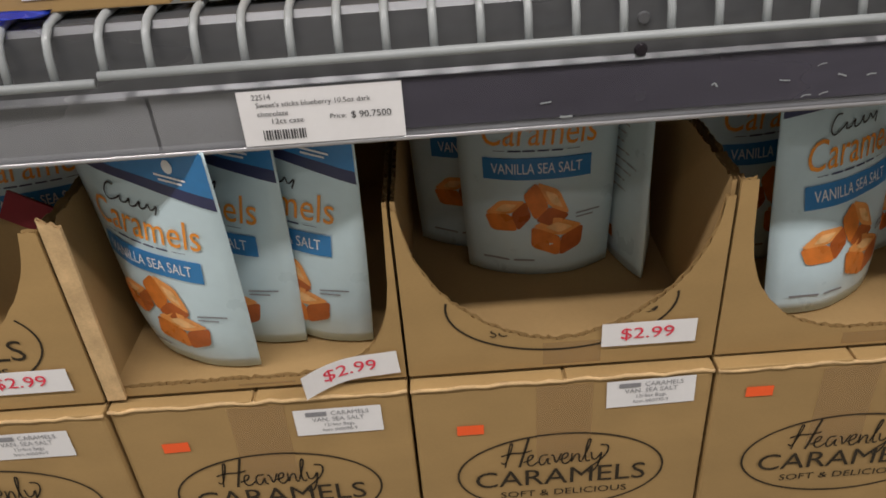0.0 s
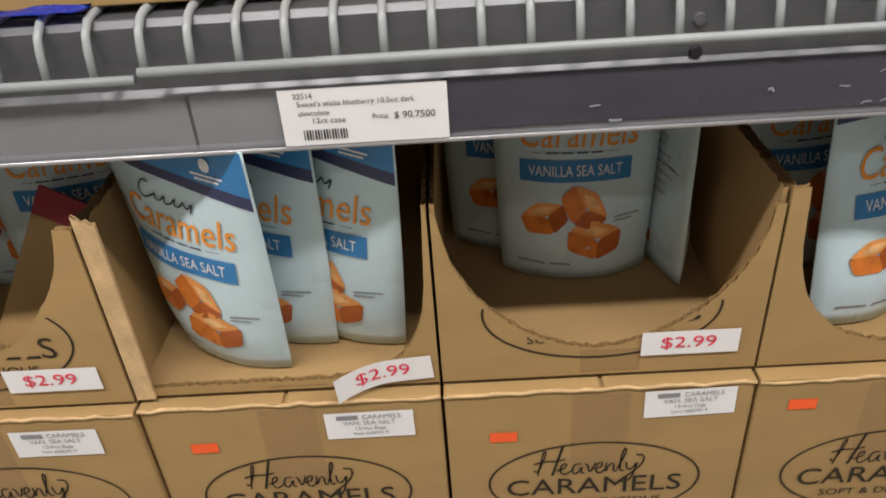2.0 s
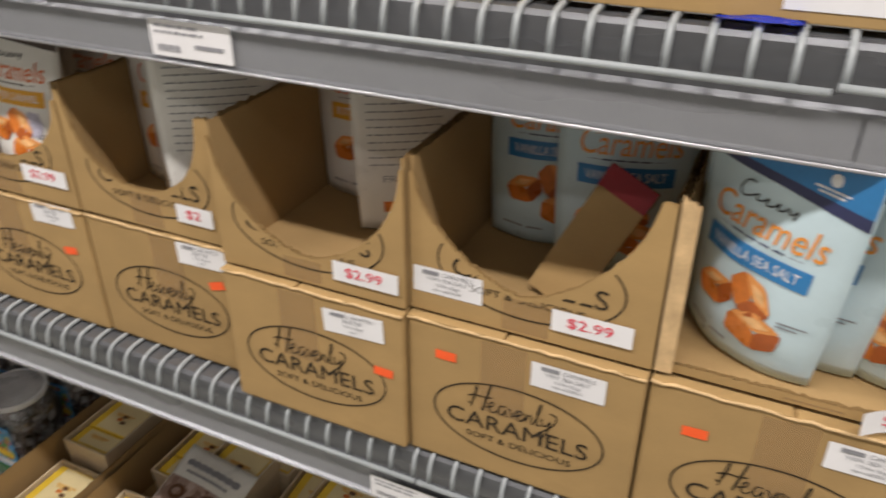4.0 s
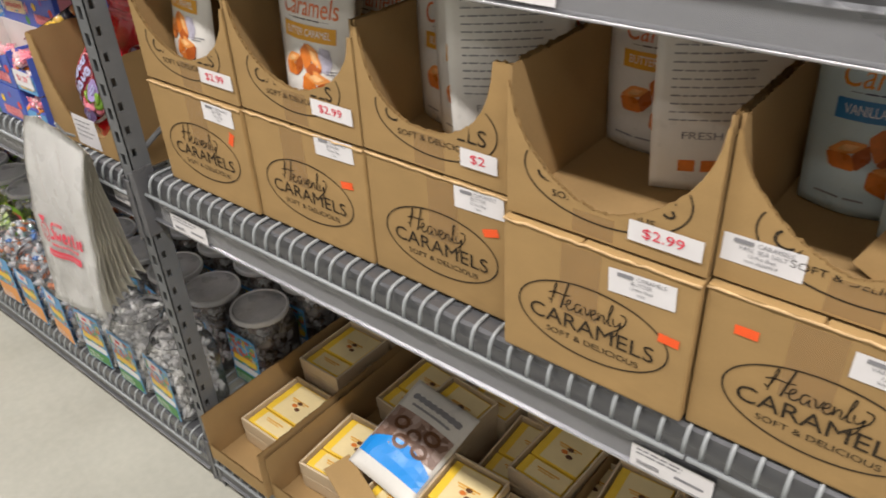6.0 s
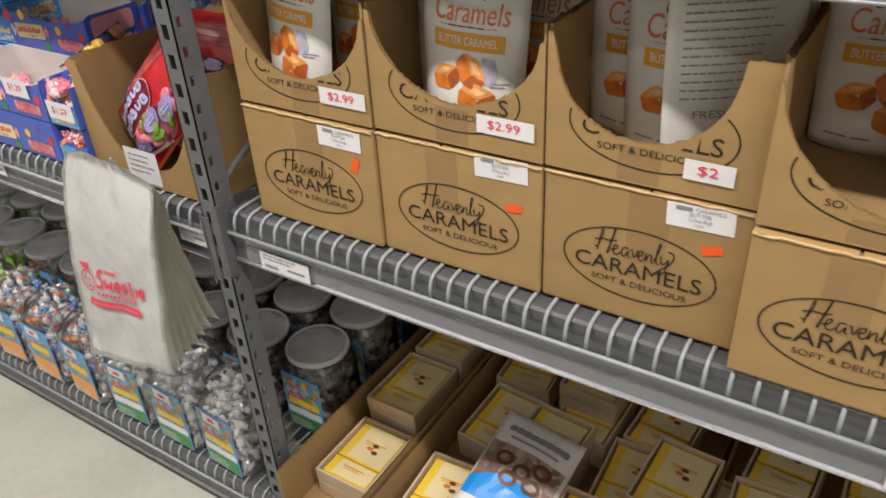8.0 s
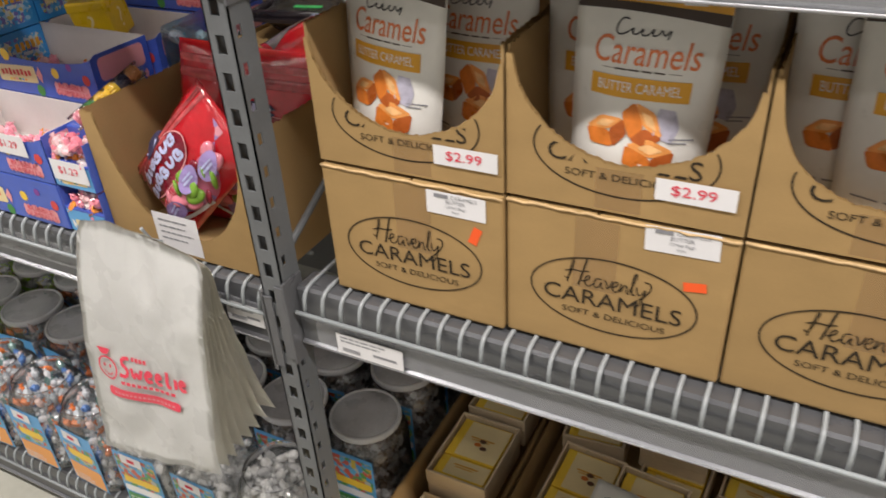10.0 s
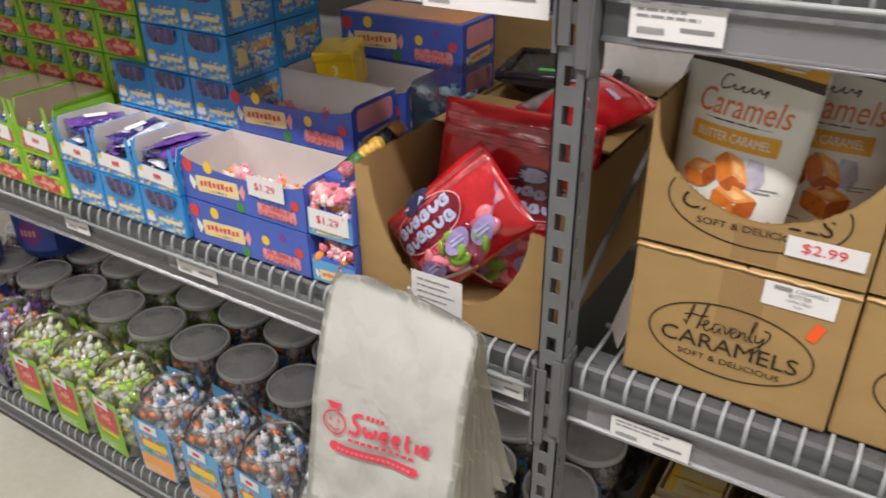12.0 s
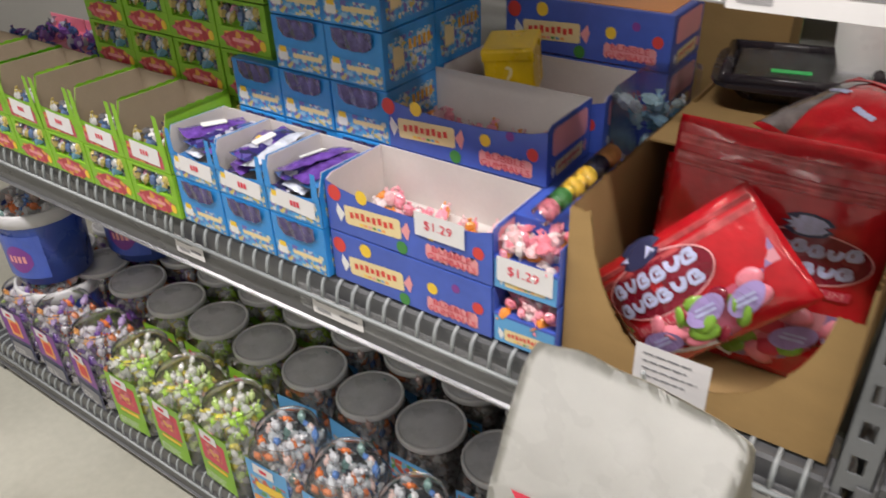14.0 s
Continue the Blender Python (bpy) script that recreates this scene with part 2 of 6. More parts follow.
def beam(parent, x0, x1, top, y=0.548, back=False, foot=0.1155):
    """Stepped shelf beam: a box with a forward lip whose foot is folded under."""
    s = -1 if back else 1
    prof = [(0.013, -0.0067), (0.056, -0.0067), (0.056, 0.0035 - foot), (0.012, 0.0035 - foot), (0.004, -foot), (0.0, 0.001 - foot), (0.0, 0.0045 - foot), (0.005, 0.0075 - foot), (0.005, -0.062), (0.010, -0.057), (0.0085, -0.0115)]
    ob = part("beam", extrude_x([(y + s * a, top + b) for a, b in prof], x0, x1), "steel_lip", parent)
    # pale rod along the fold puts a worn edge's highlight into the colour
    bm = bmesh.new()
    rod(bm, [(x0, y + s * 0.0012, top + 0.002 - foot), (x1, y + s * 0.0012, top + 0.002 - foot)], 0.0022, 8)
    part("folded_edge", bm, "steel_edge", ob, smooth=True)
    return ob


def deck(parent, x0, x1, top, pitch=0.0339, drop=0.045, y=FRONT, inset=0.004):
    """A wire deck panel whose wires bend down over the beam to a front rod."""
    n = int((x1 - x0 - inset - 0.002) / pitch)
    r = 0.0032
    first = None
    for i in range(n + 1):
        x = x0 + inset + pitch * i
        if first is None:
            bm = bmesh.new()
            rod(bm, [(0, BACK - 0.02, -r), (0, y + 0.030, -r), (0, y + 0.019, -r - 0.002), (0, y + 0.010, -r - 0.009), (0, y + 0.006, -r - 0.019), (0, y + 0.003, -drop)], r, 7)
            first = part("wire", bm, "wire", parent, smooth=True)
            first.matrix_basis = pose(x, 0, top)
        else:
            share(first, pose(x, 0, top))
    for yy, zz, q in ((y, top - drop, 0.0036), (y + 0.14, top - 0.010, 0.004), (y + 0.45, top - 0.010, 0.004), (y + 0.75, top - 0.010, 0.004)):
        bm = bmesh.new()
        rod(bm, [(x0, yy, zz), (x1, yy, zz)], q, 8)
        part("cross_wire", bm, "wire", parent, smooth=True)


def post(parent, x, y0, depth=0.045, width=0.042, height=2.3, sign=1):
    """A slotted angle upright: a front face with slots at 2 inch pitch and a side face with round-ended slots."""
    bm = bmesh.new()
    t, pitch = 0.0025, 0.0508
    n = int(height / pitch)

    def strip(u0, u1, z0, z1, at):
        vs = [bm.verts.new(at(u, z, d)) for d in (0, t) for u, z in ((u0, z0), (u1, z0), (u1, z1), (u0, z1))]
        for f in ((0, 1, 2, 3), (7, 6, 5, 4), (0, 4, 5, 1), (1, 5, 6, 2), (2, 6, 7, 3), (3, 7, 4, 0)):
            bm.faces.new([vs[k] for k in f])

    def face(w, s0, s1, hole, at):
        strip(0, s0, 0, height, at), strip(s1, w, 0, height, at)
        for i in range(n + 1):
            z = i * pitch
            strip(s0, s1, z, min(z + pitch - hole, height), at)
    face(width, 0.012, 0.028, 0.026, lambda u, z, d: Vector((x - width / 2 + u, y0 + d, z)))
    face(depth, 0.010, 0.020, 0.018, lambda u, z, d: Vector((x + width / 2 - d, y0 + u, z + 0.012)))
    face(depth, 0.010, 0.020, 0.018, lambda u, z, d: Vector((x - width / 2 + d, y0 + u, z + 0.012)))
    bmesh.ops.recalc_face_normals(bm, faces=bm.faces)
    ob = part("post", bm, "post", parent, "slotted dark grey upright")
    for z, s in ((DECK_B, 1), (DECK_A, 1), (DECK_C, -1), (DECK_U, -1), (DECK_L, 1), (DECK_L, -1)):
        b2 = box(x + s * width / 2, x + s * (width / 2 + 0.004), y0 - 0.004, y0 + 0.044, z - 0.15, z + 0.012, 0.0015)
        put_box(b2, x + s * width / 2 - (0.016 if s > 0 else -0.016), x + s * width / 2, y0 - 0.004, y0 - 0.001, z - 0.14, z + 0.004, 0.001)
        part("beam_clip", b2, "steel", ob)
    return ob


def rack(label, xl, xr, levels):
    r = empty("shelving_rack", pose(0, 0, 0), label, "shelving rack", "racks along the aisle")
    for top, cuts in levels:
        fwd = 0.024 if top == DECK_L else 0.0
        beam(r, xl + 0.028, xr - 0.028, top, y=0.548 - fwd, foot=0.1085 if top == DECK_A else 0.1155)
        beam(r, xl + 0.028, xr - 0.028, top, y=BACK, back=True)
        edges = [xl + 0.03, *cuts, xr - 0.03]
        for a, b in zip(edges, edges[1:]):
            deck(r, a + 0.002, b - 0.002, top, drop=(0.043 if b < -0.2 else 0.038) if top == DECK_A else 0.045, y=FRONT - fwd, inset=0.016 if top == DECK_B else 0.027 if top == DECK_A and -1.1 < a < -1.0 else 0.004)
    return r


rack_right = rack("grey steel rack with wire shelves holding caramel cartons", POST_X, POST_X + BAY, ((DECK_B, (-0.62,)), (DECK_A, (-1.05, -0.244)), (DECK_L, (-0.62,))))
rack_left = rack("grey steel rack with wire shelves holding candy boxes", POST_X - BAY, POST_X, ((DECK_C, (-3.1,)), (DECK_U, (-3.1,)), (DECK_L, (-3.1,))))
for xx, pr in ((POST_X, rack_right), (POST_X + BAY, rack_right), (POST_X - BAY, rack_left)):
    post(pr, xx, 0.532)
    post(pr, xx, BACK - 0.045)
    for za, zb in ((1.0, 1.45), (1.5, 2.1)):
        bm = bmesh.new()
        rod(bm, [(xx, 0.56, za), (xx, BACK - 0.02, zb)], 0.006, 8)
        part("brace", bm, "post", pr)
    bm = box(xx - 0.015, xx + 0.015, 0.575, BACK - 0.04, 1.47, 1.50, 0.003)
    part("brace", bm, "post", pr)

# ---- corrugated cartons ----


def panel(bm, width, height, at, seed, board=0.004, step=0.0035, rag=0.0015):
    """Corrugated board: two liners with a fluted sheet between, cut along height(u)."""
    rnd = random.Random(seed)
    n = max(2, int(width / step))
    us = [width * i / n for i in range(n + 1)]
    hs = [max(0.004, height(u) + rnd.uniform(-rag, rag)) for u in us]
    for d0 in (0.0, board):
        lo = [bm.verts.new(at(u, 0, d0)) for u in us]
        hi = [bm.verts.new(at(u, h + (rnd.uniform(-rag, rag) if d0 else 0), d0)) for u, h in zip(us, hs)]
        for i in range(n):
            bm.faces.new((lo[i], lo[i + 1], hi[i + 1], hi[i]))
    zig = [0.0 if i % 2 else board for i in range(n + 1)]
    lo = [bm.verts.new(at(u, 0, z)) for u, z in zip(us, zig)]
    hi = [bm.verts.new(at(u, h - 0.0012, z)) for u, h, z in zip(us, hs, zig)]
    for i in range(n):
        bm.faces.new((lo[i], lo[i + 1], hi[i + 1], hi[i]))
    for d in (0, n):
        a = [bm.verts.new(at(us[d], z, q)) for z, q in ((0, 0), (0, board), (hs[d], board), (hs[d], 0))]
        bm.faces.new(a)
    bmesh.ops.remove_doubles(bm, verts=bm.verts, dist=0.00005)


def smooth01(t):
    t = min(1, max(0, t))
    return t * t * (3 - 2 * t)


def u_cut(w, full, low, tab_l, tab_r, left=0.0, right=0.0, power=2.4, sharp_l=False):
    """Height of a front panel with a round cut-out between two tabs."""
    def h(u):
        if u < left or u > w - right:
            return tab_l if u < w / 2 else tab_r
        t = (u - left) / (w - left - right) * 2 - 1
        side = tab_l if t < 0 else tab_r
        if sharp_l and t < 0:
            return low
        return low + (side - low) * (1 - (1 - abs(t) ** power) ** (1 / power)) ** 0.85
    return h


# flowing pen strokes over the printed word: (width, points)
SCRIPT = (
    (0.0016, ((-0.003, 0.008), (0.000, 0.004), (0.004, 0.012), (0.010, 0.034), (0.007, 0.036), (0.004, 0.018), (0.001, 0.000))),
    (0.0028, ((0.026, 0.041), (0.021, 0.020), (0.016, -0.001))),
    (0.0018, ((-0.003, 0.017), (0.008, 0.021), (0.020, 0.020), (0.029, 0.023))),
    (0.0019, ((0.020, 0.006), (0.029, 0.009), (0.031, 0.017), (0.025, 0.015), (0.024, 0.003), (0.029, -0.001), (0.036, 0.006))),
    (0.0019, ((0.046, 0.015), (0.038, 0.015), (0.036, 0.003), (0.041, -0.001), (0.047, 0.013), (0.045, 0.002), (0.049, 0.001))),
    (0.0019, ((0.049, 0.014), (0.052, 0.014), (0.054, -0.001), (0.060, 0.016))),
    (0.0019, ((0.058, 0.006), (0.066, 0.009), (0.067, 0.017), (0.061, 0.014), (0.060, 0.003), (0.065, -0.001), (0.070, 0.006))),
    (0.0019, ((0.071, 0.015), (0.070, -0.001), (0.074, 0.013), (0.079, 0.014), (0.078, 0.002), (0.082, 0.002))),
    (0.0019, ((0.082, 0.004), (0.091, 0.032), (0.088, 0.036), (0.085, 0.020), (0.085, 0.001), (0.090, 0.003))),
    (0.0019, ((0.091, 0.015), (0.092, 0.003), (0.098, 0.005), (0.103, 0.017), (0.098, -0.009), (0.090, -0.017), (0.087, -0.010), (0.098, -0.001), (0.108, 0.012), (0.109, 0.024), (0.100, 0.025))),
)


def logo(parent, at, w, drop=0.0):
    """The printed oval with its lettering on a carton's end."""
    cu, cv, a, b = w * 0.5, 0.094 - drop, 0.109, 0.057
    part("printed_oval", ring(cu, cv, a, b, 0.0022, at), "ink", parent)
    part("lettering", letters("CARAMELS", 0.034, cu, cv - 0.008, at, width=0.180), "ink", parent)
    part("lettering", letters("SOFT & DELICIOUS", 0.013, cu + 0.004, cv - 0.032, at, width=0.135), "ink", parent)
    bm = bmesh.new()
    for w, pts in SCRIPT:
        stroke(bm, [(cu - 0.059 + p, cv + 0.011 + q) for p, q in pts], w)
    part("printed_script", lay(bm, at), "ink", parent)


def stroke(bm, pts, w):
    """A pen stroke of width w through (u, v) points, smoothed."""
    for _ in range(2):
        new_pts = [pts[0]]
        for p, q in zip(pts, pts[1:]):
            new_pts += [(p[0] * 0.75 + q[0] * 0.25, p[1] * 0.75 + q[1] * 0.25), (p[0] * 0.25 + q[0] * 0.75, p[1] * 0.25 + q[1] * 0.75)]
        pts = new_pts + [pts[-1]]
    sides = []
    for i, (u, v) in enumerate(pts):
        a, b = pts[max(i - 1, 0)], pts[min(i + 1, len(pts) - 1)]
        d = math.hypot(b[0] - a[0], b[1] - a[1]) or 1
        nu, nv = -(b[1] - a[1]) / d * w / 2, (b[0] - a[0]) / d * w / 2
        sides.append((bm.verts.new((u + nu, v + nv, 0)), bm.verts.new((u - nu, v - nv, 0))))
    for (a, b), (c, d) in zip(sides, sides[1:]):
        bm.faces.new((a, b, d, c))
    return bm


def rounded(poly, times=2):
    """The outline with its corners cut round."""
    for _ in range(times):
        out = []
        for p, q in zip(poly, poly[1:] + poly[:1]):
            out += [(p[0] * 0.88 + q[0] * 0.12, p[1] * 0.88 + q[1] * 0.12), (p[0] * 0.12 + q[0] * 0.88, p[1] * 0.12 + q[1] * 0.88)]
        poly = out
    return poly


def mark(u0, v0, u1, v1, bumps, seed=0, grow=0.0):
    """A plain wavy-edged band in place of a brand's word."""
    rnd = random.Random(seed)
    n = bumps * 4
    top = [(u0 - grow + (u1 - u0 + 2 * grow) * i / n, v1 + grow - (v1 - v0) * 0.10 * (1 + math.cos(i * math.pi / 2)) * rnd.uniform(0.6, 1.2)) for i in range(n + 1)]
    low = [(u0 - grow + (u1 - u0 + 2 * grow) * i / n, v0 - grow + (v1 - v0) * 0.09 * (1 + math.cos(i * math.pi / 2)) * rnd.uniform(0.6, 1.2)) for i in range(n + 1)]
    return rounded(low + top[::-1], 1)


def sticker(parent, at, u, v, w, h, turn=0.0, mat="white", name="label", lift=0.0008, curl=0.0):
    c, s = math.cos(turn), math.sin(turn)
    on = lambda p, q, d: at(u + p * c - q * s, v + p * s + q * c, d + curl * max(0, 1 - p / (w * 0.6)) ** 2)
    bm = bmesh.new()
    n = 10
    vs = [[bm.verts.new((w * i / n, y, 0)) for i in range(n + 1)] for y in (0, h)]
    for i in range(n):
        bm.faces.new((vs[0][i], vs[0][i + 1], vs[1][i + 1], vs[1][i]))
    ob = part(name, lay(bm, on, lift), mat, parent)
    return ob, on


def case_label(parent, at, u, v, turn=0.0, sort="VAN. SEA SALT", flav=True):
    ob, on = sticker(parent, at, u, v, 0.087, 0.0345, turn)
    part("lettering", letters("CARAMELS", 0.0078, 0.056, 0.0285, on, lift=0.0016), "grey_print", ob)
    part("lettering", bars(on, [(0.012, 0.0258, 0.033, 0.0312)], 0.0016), "grey_print", ob)
    part("lettering", letters(sort, 0.0078, 0.0435, 0.0208, on, lift=0.0016), "grey_print", ob)
    part("lettering", letters("12/4oz Bags", 0.0064, 0.0435, 0.0136, on, lift=0.0016), "grey_print", ob)
    part("lettering", letters("Item #60090-9" if flav else "Item", 0.0058, 0.0435, 0.0068, on, lift=0.0016), "grey_print", ob)


def price_tag(parent, at, u, v, body="$2.99", w=0.090, h=0.0275, turn=0.0, size=0.0185, curl=0.0):
    ob, on = sticker(parent, at, u, v, w, h, turn, name="price_tag", curl=curl)
    part("lettering", letters(body, size, w * 0.48, h * 0.52, on, lift=0.0016, width=w * (0.56 if len(body) > 3 else 0.40)), "red", ob)
    return ob


def sealed_case(x0, w, y, z, h, depth=0.40, label_u=0.62, label_v=0.155, dot=(0.16, 0.135, 0.0), sort="VAN. SEA SALT", seed=0, yaw=0.0, drop=0.0):
    """A taped carton with its printed end to the aisle."""
    c = empty("caramel_carton", pose(x0, y, z, 0, 0, yaw), "sealed brown cardboard caramel case with printed oval on wire shelf", "carton", "sealed caramel cases")
    g = 0.0015
    rnd = random.Random(seed)
    bm = bmesh.new()
    put_box(bm, g, w - g, 0, depth, 0, h - 0.006, 0.004)
    body = part("body", bm, "card", c)
    m = w * 0.47 + rnd.uniform(-0.02, 0.02)
    for a, b in ((g, m - 0.0015), (m + 0.0015, w - g)):
        part("top_flap", box(a, b, -0.001, depth, h - 0.0085, h - 0.001 - rnd.random() * 0.002, 0.0022), "card", c)
    edge = bmesh.new()
    rod(edge, [(g + (w - 2 * g) * i / 24, 0.0004 - 0.0014 * rnd.random(), h - 0.0048 + rnd.uniform(-0.0012, 0.0014)) for i in range(25)], 0.0021, 6)
    part("worn_edge", edge, "card_edge", c, "creased pale edge", smooth=True)
    at = front(0, -0.0004, 0)
    part("tape", plate(rect(m - 0.028, 0.004 + h * 0.45, m + 0.028, h - 0.010), at, 0.0004), "tape", c, "clear packing tape")
    logo(c, at, w, drop)
    case_label(c, at, w * label_u, label_v, rnd.uniform(-0.03, 0.05), sort, sort != "BUTTER")
    du, dv, dt = dot
    sticker(c, at, w * du, dv, 0.027, 0.013, dt, "orange", "sticker")
    return c


def open_case(x0, w, y, z, h, cut, tag_u, tag_v, label_at=None, tag="$2.99", seed=0, depth=0.40, side_l=None, side_r=None, tag_turn=0.0, yaw=0.0):
    """A carton with its top cut away and a hand-cut front."""
    c = empty("display_carton", pose(x0, y, z, 0, 0, yaw), "brown cardboard caramel carton cut open as a tray", "carton", "open caramel cartons")
    g = 0.0015
    bm = bmesh.new()
    panel(bm, w - 2 * g, cut, lambda u, v, d: Vector((g + u, d, v)), seed, board=0.0054, step=0.0036, rag=0.0012)
    part("front_panel", bm, "card", c)
    mid = w * 0.5 + 0.012 * math.sin(seed)
    part("tape", plate(rect(mid - 0.028, 0.003, mid + 0.028, min(cut(mid - 0.028), cut(mid + 0.028), cut(mid)) - 0.005), front(0, 0, 0), 0.0003), "tape", c, "clear packing tape")
    for k, (xx, s, hh) in enumerate(((g, 1, side_l or h), (w - g, -1, side_r or h))):
        bm = bmesh.new()
        panel(bm, depth - 0.008, lambda u: hh, lambda u, v, d: Vector((xx + s * d, 0.0042 + u, v)), seed + 10 + k, step=0.006)
        part("side_panel", bm, "card_in", c)
    bm = bmesh.new()
    panel(bm, w - 2 * g, lambda u: h, lambda u, v, d: Vector((g + u, depth - d, v)), seed + 20, step=0.008)
    part("back_panel", bm, "card_in", c)
    part("bottom", box(g + 0.004, w - g - 0.004, 0.005, depth - 0.005, 0.0, 0.006), "card_in", c)
    at = front(0, 0, 0)
    # what the cut leaves of the printed oval
    cu, cv, a, b = w * 0.5, 0.078, 0.109, 0.057
    bm = bmesh.new()
    for k in range(96):
        t0, t1 = 2 * math.pi * k / 96, 2 * math.pi * (k + 1) / 96
        q = [(cu + (a - e) * math.cos(t), cv + (b - e) * math.sin(t)) for t, e in ((t0, 0), (t1, 0), (t1, 0.0022), (t0, 0.0022))]
        if all(v < cut(u - g) - 0.004 for u, v in q):
            bm.faces.new([bm.verts.new((u, v, 0)) for u, v in q])
    part("printed_oval", lay(bm, at), "ink", c)
    for body, size, v, wd in (("CARAMELS", 0.034, cv - 0.008, 0.180), ("SOFT & DELICIOUS", 0.013, cv - 0.032, 0.135)):
        flat = letters(body, size, cu, v, lambda p, q, d: Vector((p, q, 0)), width=wd)
        gone = [f for f in flat.faces if any(q.co.y > cut(q.co.x - g) - 0.003 for q in f.verts)]
        bmesh.ops.delete(flat, geom=gone, context="FACES")
        if flat.faces:
            part("lettering", lay(flat, at, 0.0008), "ink", c)
    price_tag(c, lambda u, v, d: at(u, v, d + 0.0016), w * tag_u, tag_v, tag, w=0.062 if tag == "$2" else 0.090, turn=tag_turn, curl=0.022 if tag_turn else 0.0)
    if label_at:
        case_label(c, at, w * label_at[0], label_at[1], 0.0)
    return c


EDGES = (-1.766, -1.484, -1.194, -0.908, -0.636, -0.346, -0.050, 0.249, 0.548)
LOW_Y = (0.577, 0.583, 0.586, 0.548, 0.556, 0.560, 0.560, 0.558)
UP_Y = (0.580, 0.584, 0.586, 0.556, 0.566, 0.572, 0.572, 0.572)
UP_Z = 1.1905
H = 0.192
# per case: label corner (x, z), sticker corner (x, z, turn)
LABELS = ((-1.596, 1.143), (-1.303, 1.150), (-1.018, 1.144), (-0.750, 1.132), (-0.476, 1.133), (-0.166, 1.1335), (0.144, 1.142), (0.445, 1.141))
DOTS = ((-1.524, 1.104, 1.2), (-1.251, 1.102, 0.15), (-0.966, 1.110, 0.3), (-0.680, 1.086, -0.05), (-0.597, 1.133, 0), (-0.304, 1.122, 0.03), (-0.006, 1.118, 0.0), (0.281, 1.146, 0.0))
for i in range(8):
    x, w = EDGES[i], EDGES[i + 1] - EDGES[i]
    sealed_case(x, w, LOW_Y[i], DECK_B, 0.215, label_u=(LABELS[i][0] - x) / w, label_v=LABELS[i][1] - DECK_B, dot=((DOTS[i][0] - x) / w, DOTS[i][1] - DECK_B, DOTS[i][2]), sort="BUTTER" if i < 4 else "VAN. SEA SALT", seed=i, drop=0.0 if i < 4 else 0.004 if i == 4 else 0.011)
CUTS = [
    lambda w: u_cut(w, H, 0.058, H * 0.9, 0.168, 0.006, 0.006, 2.1),
    lambda w: u_cut(w, H, 0.062, H * 0.95, 0.168, 0.008, 0.008, 2.1),
    lambda w: u_cut(w, H, 0.058, H * 0.97, 0.182, 0.010, 0.042, 2.5),
    lambda w: u_cut(w, H, 0.038, H * 0.92, 0.182, 0.003, 0.004, 2.0),
    lambda w: u_cut(w, H, 0.050, H * 0.92, 0.195, 0.004, 0.016, 1.75),
    lambda w: u_cut(w, H, 0.011, 0.02, 0.190, 0.004, 0.006, 4.5, True),
    lambda w: u_cut(w, H, 0.034, H * 0.97, 0.178, 0.006, 0.008, 2.1),
    lambda w: u_cut(w, H, 0.022, H, 0.185, 0.016, 0.006, 3.2),
]
TAGS = ((-1.582, 0.026, "$2.99"), (-1.298, 0.030, "$2.99"), (-1.004, 0.024, "$2"), (-0.735, 0.018, "$2.99"), (-0.460, 0.020, "$2.99"), (-0.146, 0.001, "$2.99"), (0.138, 0.022, "$2.99"), (0.43, 0.02, "$2.99"))
CASES = []
for i in range(8):
    x, w = EDGES[i], EDGES[i + 1] - EDGES[i]
    tu, tv, body = TAGS[i]
    CASES.append(open_case(x, w, UP_Y[i], UP_Z, H, CUTS[i](w - 0.003), (tu - x) / w, tv, label_at=(0.02, 0.026) if i == 4 else None, tag=body, seed=40 + i, tag_turn=0.08 if i == 5 else 0.0))
# the left front tab of the square-cut carton
bm = bmesh.new()
panel(bm, 0.018, lambda u: 0.205 - u * 0.5, lambda u, v, d: Vector((0.0015 + u, d - 0.0046, v)), 77)
part("side_tab", bm, "card_edge", CASES[5])
# a torn strip of board that leans inside the next carton
strip = empty("cardboard_strip", pose(-0.486, 0.640, UP_Z + 0.008, -24, 22, -12), "torn brown cardboard strip with red end in carton", "cardboard")
part("board", box(-0.032, 0.032, -0.002, 0.002, 0, 0.165, 0.0008), "card", strip)
part("red_end", box(-0.0325, 0.0325, -0.0026, 0.0026, 0.146, 0.176, 0.0008), "dark_red", strip)

# ---- more materials ----


